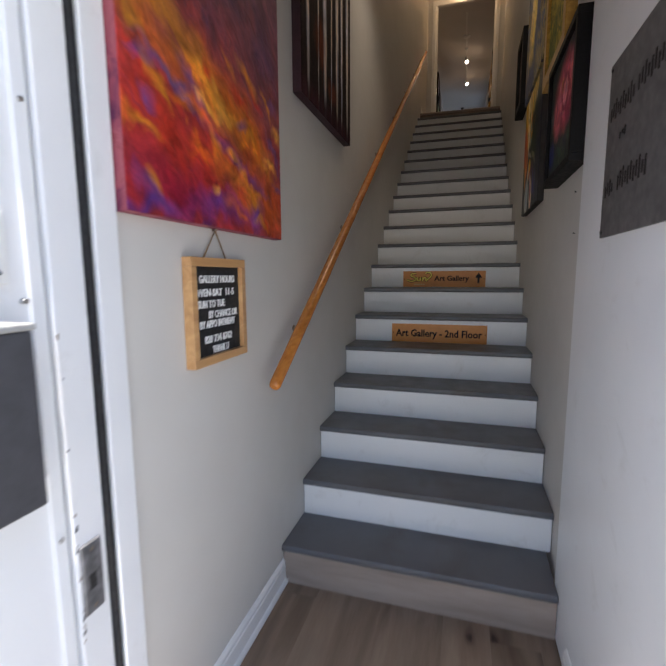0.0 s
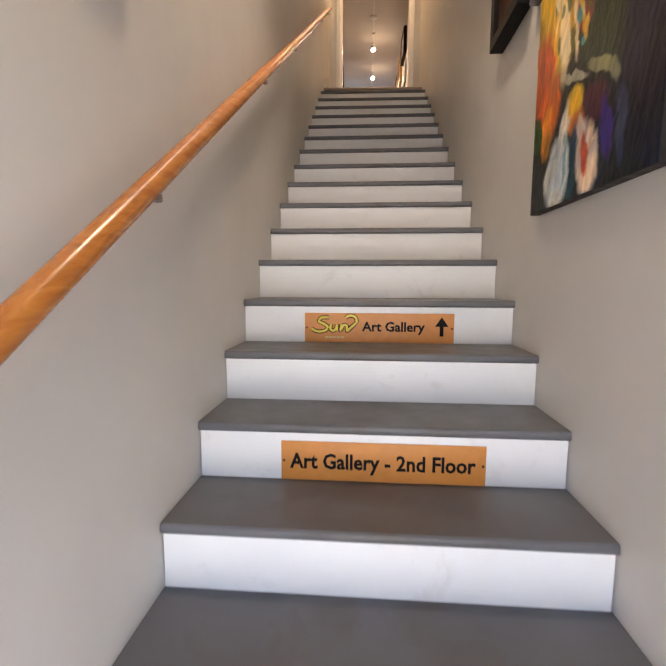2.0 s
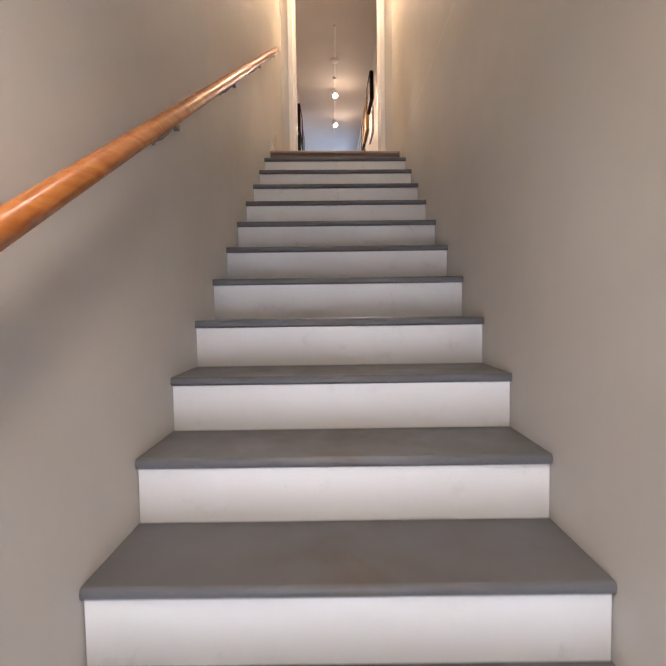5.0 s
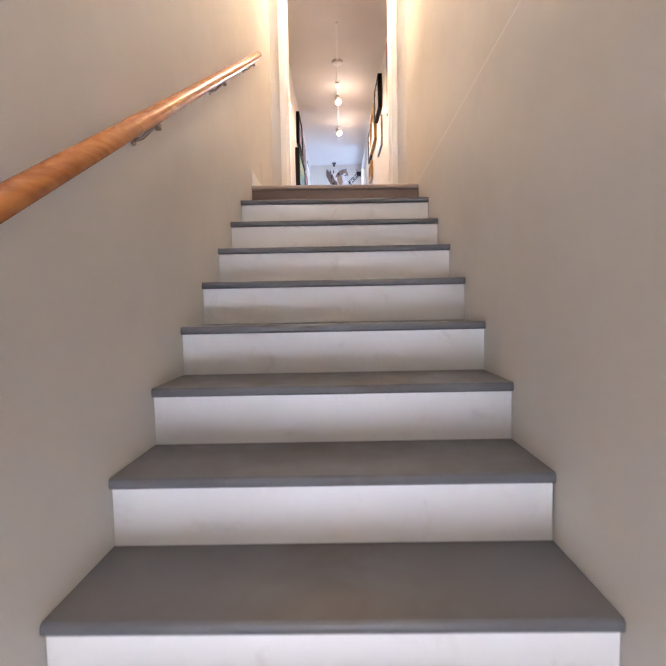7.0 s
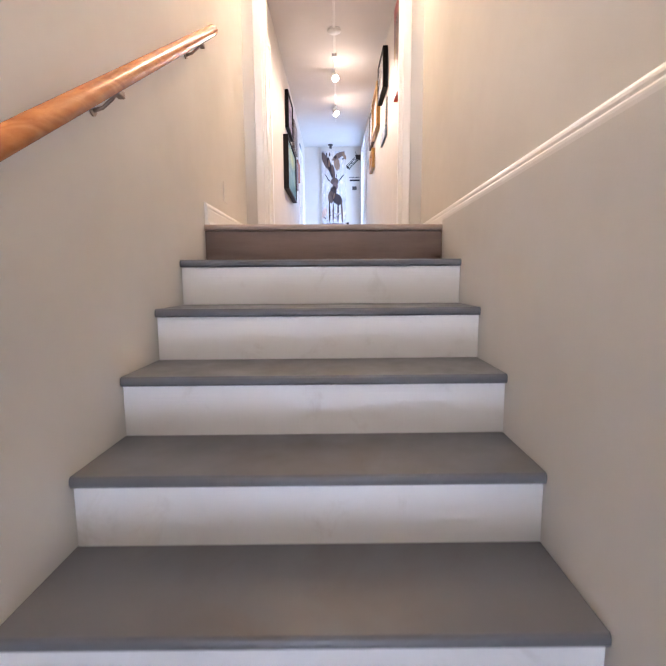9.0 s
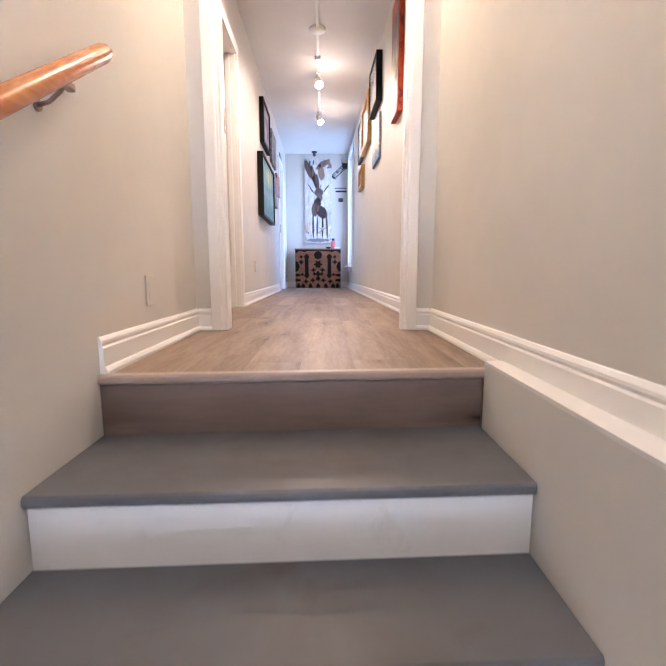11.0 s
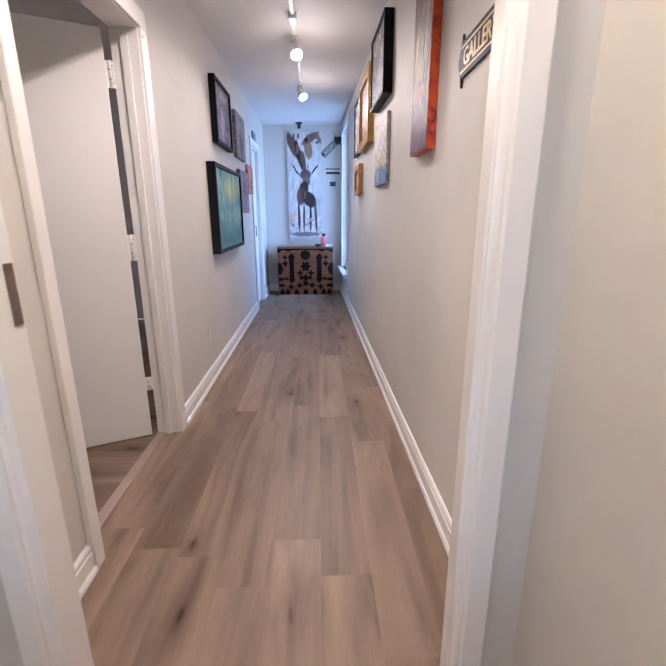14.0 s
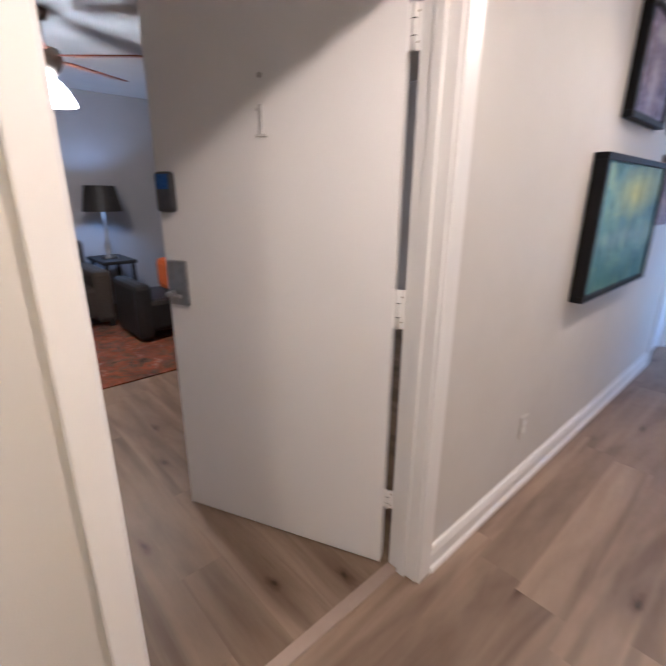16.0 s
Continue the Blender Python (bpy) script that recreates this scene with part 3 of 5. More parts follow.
def rail_z(y):
    return 1.000 + (y - 0.12) * 0.6638


rb = bmesh.new()
ys = [0.075, 0.080, 0.090] + [0.12 + i * 0.2855 for i in range(1, 20)] + [5.80, 5.825, 5.832]
tube(rb, [(0.074, y, rail_z(y)) for y in ys], [0.012, 0.020, 0.0230] + [0.0242] * 20 + [0.019, 0.010], 20)
part("rail", rb, RAILWOOD, rail)
for y in (0.46, 1.27, 2.34, 3.20, 4.04, 4.85, 5.62):
    z = rail_z(y)
    arm = part("bracket", piped(((0.004, y, z - 0.075), (0.030, y, z - 0.068), (0.058, y, z - 0.045), (0.070, y, z - 0.024)), (0.006, 0.005, 0.005, 0.008), 10), BRONZE, rail, "small bronze wall bracket")
    part("wall_plate", piped(((0.0005, y, z - 0.075), (0.006, y, z - 0.075)), 0.014, 16), BRONZE, arm)
    part("saddle", boxed((0.060, y - 0.028, z - 0.038), (0.080, y + 0.028, z - 0.019), 0.004), BRONZE, arm)


# ---- pictures ----
def canvas_bm(place, size, depth, face):
    """A stretched canvas: front with uv, rounded edges. place: corner at low u and low z, on the wall."""
    bm = bmesh.new()
    box(bm, (0, 0, 0), (size[0], size[1], depth), 0.003)
    uv = bm.loops.layers.uv.new("uv")
    for f in bm.faces:
        for lp in f.loops:
            lp[uv].uv = (lp.vert.co.x / size[0], lp.vert.co.y / size[1])
    bmesh.ops.transform(bm, matrix=Matrix.Translation(place) @ face, verts=bm.verts)
    return bm


def art(name, ground, spots, scale=6.0, warp=0.22, stretch=(1, 1), ridge=0.5, rough=0.5, fine=0.35, jitter=0.4, slant=-38, dabs=(10, 40), soft=0.35, gloss=0.18):
    """Painted canvas: a noisy ground and patches (u, v, ru, rv, turn, colour, strength) whose edges are
    dragged along the brush; bristle lines, hue drift and ridges on top."""
    m, nt, b = nodes_of(name, rough, 0, gloss)
    uvn = nt.nodes.new("ShaderNodeUVMap").outputs[0]
    spin = nt.nodes.new("ShaderNodeMapping")
    spin.inputs["Rotation"].default_value = (0, 0, radians(-slant))
    nt.links.new(uvn, spin.inputs["Vector"])
    brush = scaled(nt, spin.outputs[0], (dabs[0], dabs[1], 1))

    def pushed(vector, source, size, amount, detail):
        n = node(nt, "ShaderNodeTexNoise", Scale=size, Detail=detail, Roughness=0.6, Distortion=0.4)
        nt.links.new(source, n.inputs["Vector"])
        o = nt.nodes.new("ShaderNodeVectorMath")
        o.operation = "MULTIPLY_ADD"
        nt.links.new(n.outputs["Color"], o.inputs[0])
        o.inputs[1].default_value = (amount, amount, 0)
        a = nt.nodes.new("ShaderNodeVectorMath")
        a.operation = "ADD"
        a.inputs[1].default_value = (-amount / 2, -amount / 2, 0)
        nt.links.new(vector, a.inputs[0])
        nt.links.new(a.outputs[0], o.inputs[2])
        return o.outputs[0]

    p = pushed(uvn, uvn, scale, warp, 4.0)
    p = pushed(p, scaled(nt, brush, (0.40, 0.28, 1)), 1.0, warp * 0.6, 2.5)
    g = noise_of(nt, scaled(nt, p, (*stretch, 1)), scale, 5, 0.65, 0.6)
    n = len(ground)
    col = ramp(nt, g, [(0.32 + 0.36 * i / max(1, n - 1), c) for i, c in enumerate(ground)])
    for u, v, ru, rv, turn, c, strength in spots:
        mp = nt.nodes.new("ShaderNodeMapping")
        mp.vector_type = "TEXTURE"
        mp.inputs["Location"].default_value = (u, v, 0)
        mp.inputs["Rotation"].default_value = (0, 0, radians(turn))
        mp.inputs["Scale"].default_value = (ru, rv, 1)
        nt.links.new(p, mp.inputs["Vector"])
        ln = nt.nodes.new("ShaderNodeVectorMath")
        ln.operation = "LENGTH"
        nt.links.new(mp.outputs[0], ln.inputs[0])
        half = nt.nodes.new("ShaderNodeMath")
        half.operation = "MULTIPLY"
        half.inputs[1].default_value = 0.5
        nt.links.new(ln.outputs["Value"], half.inputs[0])
        mask = ramp(nt, half.outputs[0], [(0.5 - 0.5 * soft, (strength,) * 3), (0.5 + 0.28 * soft, (0, 0, 0))])
        col = mixed(nt, mask, col, c)
    drift = node(nt, "ShaderNodeTexNoise", Scale=0.42, Detail=5, Roughness=0.6, Distortion=0.8)
    nt.links.new(brush, drift.inputs["Vector"])
    each = nt.nodes.new("ShaderNodeSeparateColor")
    nt.links.new(drift.outputs["Color"], each.inputs[0])
    col = mixed(nt, jitter, col, ramp(nt, each.outputs[0], [(0.30, (0.22, 0.20, 0.26)), (0.48, (1, 1, 1)), (0.70, (2.1, 1.9, 1.6))]), "MULTIPLY")
    col = mixed(nt, jitter, col, ramp(nt, each.outputs[1], [(0.32, (0.75, 0.95, 1.5)), (0.5, (1, 1, 1)), (0.68, (1.35, 1.05, 0.65))]), "MULTIPLY")
    st = noise_of(nt, scaled(nt, brush, (0.8, 1.5, 1)), 1.2, 4, 0.65, 1.0)
    col = mixed(nt, fine, col, ramp(nt, st, [(0.28, (0.40, 0.38, 0.40)), (0.5, (1, 1, 1)), (0.74, (1.7, 1.65, 1.6))]), "MULTIPLY")
    nt.links.new(col, b.inputs["Base Color"])
    bumped(nt, b, st, ridge, 0.004)
    return m


def flecks(seed, count, colours, area, size, turn):
    """Loose small dabs of paint over part of a canvas."""
    rnd = random.Random(seed)
    u0, v0, u1, v1 = area
    return tuple((rnd.uniform(u0, u1), rnd.uniform(v0, v1), size[0] * rnd.uniform(0.5, 1.4), size[1] * rnd.uniform(0.5, 1.4), turn + rnd.uniform(-22, 22), rnd.choice(colours), rnd.uniform(0.6, 0.95)) for _ in range(count))


def picture(name, label, wall_x, y0, y1, z0, z1, facing, material, depth=0.035, rim=None, rim_w=0.03, rim_d=0.05, side=None):
    """A picture on an upright wall that faces +x (facing 1) or -x (facing -1)."""
    root = thing(name, (wall_x, (y0 + y1) / 2, z0), label, "painting")
    inset = rim_w * 0.8 if rim else 0.0
    w, h = y1 - y0 - 2 * inset, z1 - z0 - 2 * inset
    if facing > 0:
        m, place = FACE_LEFT, (wall_x + 0.001, y0 + inset, z0 + inset)
    else:
        m, place = FACE_RIGHT, (wall_x - 0.001, y1 - inset, z0 + inset)
    part("canvas", canvas_bm(place, (w, h), depth, m), material, root)
    if side:
        a, d = wall_x + facing * 0.001, wall_x + facing * (depth - 0.001)
        x0, x1 = min(a, d), max(a, d)
        for p, q in (((x0, y0 - 0.002, z0 - 0.002), (x1, y1 + 0.002, z0 - 0.0002)), ((x0, y0 - 0.002, z1 + 0.0002), (x1, y1 + 0.002, z1 + 0.002)), ((x0, y0 - 0.002, z0), (x1, y0 - 0.0002, z1)), ((x0, y1 + 0.0002, z0), (x1, y1 + 0.002, z1))):
            part("wrapped_edge", boxed(p, q), side, root)
    if rim:
        d = wall_x + facing * rim_d
        a = wall_x + facing * 0.001
        x0, x1 = min(a, d), max(a, d)
        for n, p, q in (("frame_bottom", (x0, y0, z0), (x1, y1, z0 + rim_w)), ("frame_top", (x0, y0, z1 - rim_w), (x1, y1, z1)), ("frame_side", (x0, y0, z0 + rim_w), (x1, y0 + rim_w, z1 - rim_w)), ("frame_side", (x0, y1 - rim_w, z0 + rim_w), (x1, y1, z1 - rim_w))):
            part(n, boxed(p, q, 0.003), rim, root)
    if facing < 0 and z0 > FLOOR + 1:
        root.location.x, root.rotation_euler = east_x((y0 + y1) / 2), (0, 0, SLANT)
    return root


RED, ORG, PUR, BLU = (0.42, 0.03, 0.02), (0.72, 0.20, 0.02), (0.16, 0.06, 0.13), (0.06, 0.05, 0.28)
fire = art("fire_canvas", ((0.16, 0.02, 0.05), (0.30, 0.03, 0.035), (0.36, 0.04, 0.03), (0.28, 0.04, 0.06), (0.12, 0.04, 0.14)), (
    (0.75, 0.92, 1.0, 0.54, -6, (0.17, 0.075, 0.11), 0.95), (1.0, 0.88, 0.45, 0.26, 0, (0.16, 0.15, 0.25), 0.8), (0.82, 0.48, 0.48, 0.15, -12, (0.13, 0.055, 0.10), 0.9), (0.95, 0.33, 0.30, 0.09, -10, (0.22, 0.05, 0.045), 0.8),
    (0.25, 0.33, 0.46, 0.065, -9, (0.52, 0.15, 0.02), 0.9), (0.10, 0.38, 0.24, 0.040, -9, (0.60, 0.23, 0.03), 0.85), (0.68, 0.23, 0.28, 0.045, -12, (0.58, 0.18, 0.015), 0.9), (0.40, 0.29, 0.16, 0.016, -12, (0.72, 0.32, 0.04), 0.8), (0.78, 0.20, 0.10, 0.014, -14, (0.72, 0.30, 0.03), 0.8),
    (0.18, 0.17, 0.38, 0.070, -9, (0.44, 0.035, 0.022), 0.9), (0.20, 0.06, 0.34, 0.06, -4, (0.30, 0.012, 0.035), 0.85), (0.86, 0.09, 0.17, 0.060, -12, (0.55, 0.10, 0.018), 0.9), (0.60, 0.11, 0.16, 0.035, -12, (0.58, 0.16, 0.02), 0.85),
    (0.08, 0.02, 0.16, 0.022, 0, (0.09, 0.04, 0.24), 0.85), (0.38, 0.21, 0.18, 0.014, -14, (0.12, 0.06, 0.20), 0.6), (0.66, 0.155, 0.18, 0.016, -14, (0.11, 0.06, 0.27), 0.85), (0.48, 0.045, 0.18, 0.030, 0, (0.12, 0.04, 0.22), 0.85), (0.74, 0.06, 0.06, 0.04, 0, (0.09, 0.045, 0.29), 0.8), (0.22, 0.26, 0.14, 0.010, -12, (0.09, 0.08, 0.2), 0.7)) + flecks(3, 56, ((0.66, 0.24, 0.02), (0.58, 0.12, 0.02), (0.46, 0.03, 0.02), (0.12, 0.06, 0.24), (0.74, 0.36, 0.06), (0.22, 0.03, 0.06)), (0.05, 0.03, 0.98, 0.40), (0.055, 0.013), -18), 3.6, 0.17, (1.2, 1.8), 0.9, 0.45, 0.60, 0.58, -20, (12, 20), 0.85)
picture("abstract_painting", "large unframed abstract canvas in fiery red, orange and purple", 0, -0.575, 0.262, 1.535, 2.86, 1, fire, 0.036, side=mottled("rose_canvas_edge", ((0.10, 0.02, 0.06), (0.24, 0.05, 0.08), (0.34, 0.09, 0.11), (0.20, 0.03, 0.04)), 12.0, 0.6))
BARK = (0.72, 0.67, 0.63)
birch = art("birch_canvas", ((0.004, 0.003, 0.005), (0.014, 0.005, 0.006), (0.008, 0.006, 0.006), (0.035, 0.010, 0.006)), tuple((u, 0.60, w, 0.56, t, BARK, 0.95) for u, w, t in ((0.10, 0.026, 1), (0.28, 0.012, 0), (0.40, 0.034, 0.5), (0.54, 0.013, -1), (0.66, 0.030, 0), (0.77, 0.022, 0), (0.91, 0.030, 0.6))) + ((0.5, 0.0, 0.8, 0.07, 0, (0.04, 0.012, 0.02), 0.9), (0.32, 0.28, 0.10, 0.09, 0, (0.20, 0.04, 0.012), 0.6), (0.55, 0.14, 0.10, 0.05, 0, (0.14, 0.03, 0.012), 0.6)), 9.0, 0.020, (4, 1), 0.3, 0.6, 0.55, 0.6, 88, (10, 30), 0.5, 0.05)
picture("birch_painting", "dark canvas of pale birch trunks in autumn woods", 0, 0.50, 1.335, 2.19, 3.35, 1, birch, 0.042, side=plain("plum_canvas_edge", (0.035, 0.012, 0.018), 0.6))

dress = art("figure_canvas", ((0.006, 0.006, 0.008), (0.010, 0.014, 0.012), (0.014, 0.018, 0.036)), (
    (0.12, 0.84, 0.34, 0.34, 8, (0.60, 0.36, 0.03), 0.95), (0.60, 0.93, 0.22, 0.16, -10, (0.42, 0.29, 0.04), 0.75), (0.30, 0.82, 0.05, 0.34, 4, (0.70, 0.61, 0.40), 0.85), (0.22, 0.92, 0.03, 0.22, -4, (0.75, 0.68, 0.42), 0.8), (0.40, 0.84, 0.022, 0.30, 3, (0.74, 0.66, 0.46), 0.85), (0.48, 0.95, 0.03, 0.16, 3, (0.70, 0.50, 0.06), 0.85), (0.60, 0.92, 0.025, 0.12, -3, (0.55, 0.45, 0.10), 0.8),
    (0.66, 0.60, 0.24, 0.20, -20, (0.018, 0.034, 0.016), 0.9), (0.80, 0.76, 0.20, 0.16, 0, (0.008, 0.022, 0.026), 0.9), (0.92, 0.45, 0.16, 0.40, 0, (0.008, 0.010, 0.026), 0.9), (0.48, 0.72, 0.07, 0.09, 0, (0.26, 0.05, 0.025), 0.8), (0.44, 0.70, 0.035, 0.030, 0, (0.03, 0.26, 0.34), 0.9), (0.47, 0.60, 0.030, 0.022, 0, (0.03, 0.26, 0.34), 0.9),
    (0.08, 0.60, 0.15, 0.20, 0, (0.50, 0.08, 0.02), 0.95), (0.20, 0.44, 0.10, 0.14, -10, (0.52, 0.12, 0.02), 0.9), (0.02, 0.36, 0.09, 0.09, 0, (0.02, 0.06, 0.015), 0.9), (0.16, 0.34, 0.06, 0.12, -14, (0.62, 0.24, 0.02), 0.8),
    (0.42, 0.47, 0.13, 0.022, -18, (0.34, 0.36, 0.30), 0.8), (0.64, 0.42, 0.13, 0.030, -28, (0.24, 0.25, 0.13), 0.8), (0.43, 0.37, 0.085, 0.060, -8, (0.62, 0.40, 0.02), 0.95), (0.60, 0.30, 0.11, 0.070, -15, (0.070, 0.020, 0.035), 0.95), (0.46, 0.28, 0.080, 0.060, -30, (0.56, 0.17, 0.03), 0.9),
    (0.29, 0.13, 0.125, 0.16, -6, (0.58, 0.62, 0.58), 0.97), (0.345, 0.28, 0.050, 0.11, -12, (0.62, 0.62, 0.57), 0.95), (0.44, 0.12, 0.038, 0.17, -4, (0.01, 0.06, 0.10), 0.95), (0.36, 0.16, 0.020, 0.12, -6, (0.10, 0.30, 0.34), 0.7),
    (0.555, 0.13, 0.085, 0.15, 14, (0.68, 0.56, 0.46), 0.97), (0.50, 0.24, 0.035, 0.08, 20, (0.66, 0.54, 0.44), 0.9), (0.545, 0.15, 0.032, 0.085, 14, (0.58, 0.09, 0.03), 0.97), (0.69, 0.19, 0.040, 0.12, 10, (0.045, 0.025, 0.20), 0.95), (0.78, 0.18, 0.030, 0.14, 4, (0.04, 0.06, 0.12), 0.8)) + flecks(7, 18, ((0.70, 0.50, 0.06), (0.70, 0.64, 0.46), (0.04, 0.09, 0.02), (0.60, 0.32, 0.02)), (0.05, 0.62, 0.70, 0.98), (0.018, 0.055), 0), 6.0, 0.11, (1.4, 1), 0.9, 0.40, 0.4, 0.6, 76, (9, 18), 0.2)
picture("figure_painting", "tall thick-painted canvas of white-robed figures under golden light", W, 1.30, 1.985, 1.797, 2.52, -1, dress, 0.034, side=plain("dark_canvas_edge", (0.02, 0.016, 0.014), 0.6, 0, 0.4, 20))
PINK = (0.52, 0.08, 0.12)
petals = tuple((0.60 + 0.17 * math.cos(k * 2.4) * (0.3 + 0.7 * (k % 3) / 2), 0.62 + 0.20 * math.sin(k * 2.4) * (0.3 + 0.7 * (k % 3) / 2), 0.055, 0.028, math.degrees(k * 2.4) + 90, ((0.70, 0.24, 0.28), (0.30, 0.02, 0.06), (0.58, 0.10, 0.16))[k % 3], 0.9) for k in range(21))
bloom = art("bloom_canvas", ((0.012, 0.016, 0.04), (0.02, 0.035, 0.05), (0.03, 0.05, 0.03), (0.08, 0.07, 0.10)), ((0.60, 0.62, 0.42, 0.30, 0, PINK, 0.95), (0.34, 0.50, 0.16, 0.20, 10, (0.55, 0.13, 0.16), 0.9), (0.72, 0.55, 0.12, 0.20, 0, (0.30, 0.02, 0.05), 0.8), (0.50, 0.72, 0.05, 0.06, 0, (0.62, 0.24, 0.03), 0.95), (0.60, 0.60, 0.05, 0.17, -20, (0.68, 0.24, 0.27), 0.8), (0.42, 0.62, 0.04, 0.15, 15, (0.66, 0.22, 0.25), 0.8), (0.80, 0.70, 0.05, 0.17, 8, (0.62, 0.18, 0.2), 0.8), (0.14, 0.22, 0.12, 0.13, 0, (0.02, 0.03, 0.16), 0.8), (0.12, 0.55, 0.06, 0.08, 0, (0.10, 0.12, 0.16), 0.7), (0.85, 0.25, 0.10, 0.05, 30, (0.03, 0.09, 0.05), 0.8), (0.45, 0.18, 0.10, 0.04, -30, (0.03, 0.08, 0.06), 0.8)) + petals, 7.0, 0.12, (1.5, 1), 0.5, 0.5, 0.4, 0.5, 20, (12, 14), 0.3)
picture("flower_painting", "black-framed painting of pink blossoms on a dark ground", W, 0.372, 0.905, 1.785, 2.29, -1, bloom, 0.05, BLACKFRAME, 0.028, 0.066)
still = art("lantern_canvas", ((0.012, 0.009, 0.008), (0.05, 0.02, 0.008), (0.10, 0.035, 0.01)), ((0.45, 0.5, 0.12, 0.12, 30, (0.55, 0.32, 0.06), 0.9), (0.55, 0.35, 0.05, 0.14, -20, (0.42, 0.22, 0.03), 0.8), (0.35, 0.34, 0.04, 0.12, 25, (0.42, 0.22, 0.03), 0.8)), 6.0, 0.2)
picture("small_dark_painting", "small dark still life in a deep black frame", W, 2.16, 2.53, 2.61, 3.13, -1, still, 0.04, BLACKFRAME, 0.05, 0.062)
yellow = art("river_canvas", ((0.03, 0.04, 0.09), (0.10, 0.12, 0.17), (0.30, 0.24, 0.10), (0.05, 0.04, 0.05)), ((0.45, 0.75, 0.16, 0.5, -14, (0.66, 0.48, 0.12), 0.95), (0.25, 0.55, 0.08, 0.4, -14, (0.55, 0.42, 0.20), 0.9), (0.60, 0.5, 0.10, 0.40, -14, (0.07, 0.09, 0.16), 0.9), (0.3, 0.12, 0.3, 0.14, 0, (0.05, 0.06, 0.12), 0.8)), 6.0, 0.14)
picture("river_painting", "unframed canvas with a yellow stream between blue hills", W, 1.32, 2.10, 2.56, 3.25, -1, yellow, 0.036)
wood = art("meadow_canvas", ((0.05, 0.08, 0.015), (0.12, 0.13, 0.02), (0.45, 0.34, 0.04), (0.04, 0.05, 0.02)), ((0.5, 0.7, 0.25, 0.3, 0, (0.60, 0.45, 0.06), 0.9), (0.3, 0.25, 0.3, 0.15, 20, (0.08, 0.12, 0.03), 0.7)), 7.0, 0.18)
picture("gilt_painting", "woodland painting in a wide gilded timber frame", W, 0.72, 1.25, 2.33, 2.98, -1, wood, 0.03, GOLDWOOD, 0.06, 0.045)

# hall pictures
pond = art("pond_canvas", ((0.04, 0.13, 0.14), (0.10, 0.22, 0.24), (0.16, 0.30, 0.30), (0.30, 0.40, 0.22)), ((0.55, 0.78, 0.26, 0.16, 0, (0.46, 0.50, 0.16), 0.85), (0.85, 0.85, 0.2, 0.15, 0, (0.30, 0.38, 0.20), 0.7), (0.5, 0.42, 0.5, 0.07, 0, (0.22, 0.34, 0.40), 0.6), (0.5, 0.1, 0.7, 0.14, 0, (0.03, 0.12, 0.13), 0.7)), 6.0, 0.12, (2, 0.6), 0.3, 0.5, 0.35, 0.35, 88, (8, 30), 0.8)
picture("pond_painting", "teal and yellow abstract pond painting in a deep black frame", HL, 9.43, 10.53, 4.808, 5.486, 1, pond, 0.05, BLACKFRAME, 0.03, 0.065)
violet = art("violet_canvas", ((0.05, 0.045, 0.06), (0.20, 0.16, 0.24), (0.42, 0.38, 0.46)), ((0.45, 0.35, 0.12, 0.3, 0, (0.48, 0.42, 0.50), 0.8), (0.6, 0.85, 0.3, 0.1, 0, (0.5, 0.48, 0.52), 0.6)), 7.0, 0.16, (2, 1))
picture("violet_painting", "violet and grey painting in a black frame", HL, 9.685, 10.30, 5.652, 6.135, 1, violet, 0.035, BLACKFRAME, 0.03, 0.05)
greyc = art("grey_canvas", ((0.10, 0.09, 0.085), (0.22, 0.20, 0.19), (0.40, 0.37, 0.36)), ((0.5, 0.3, 0.2, 0.3, 0, (0.07, 0.06, 0.06), 0.8),), 7.0, 0.16, (2, 1))
picture("grey_painting", "unframed brownish grey canvas", HL, 10.585, 11.11, 5.655, 6.08, 1, greyc, 0.035)
mauve = art("mauve_canvas", ((0.07, 0.06, 0.07), (0.24, 0.18, 0.20), (0.42, 0.34, 0.34)), ((0.5, 0.6, 0.3, 0.2, 0, (0.12, 0.10, 0.12), 0.7),), 9.0, 0.2)
picture("mauve_painting", "unframed mauve and brown canvas", HL, 10.66, 11.18, 5.12, 5.55, 1, mauve, 0.035)
rust = art("rust_canvas", ((0.30, 0.08, 0.06), (0.42, 0.16, 0.10), (0.40, 0.28, 0.22)), ((0.6, 0.3, 0.2, 0.2, 0, (0.20, 0.05, 0.05), 0.7),), 8.0, 0.2)
picture("rust_painting", "small unframed rust red canvas", HL, 11.23, 11.61, 5.343, 5.652, 1, rust, 0.03)

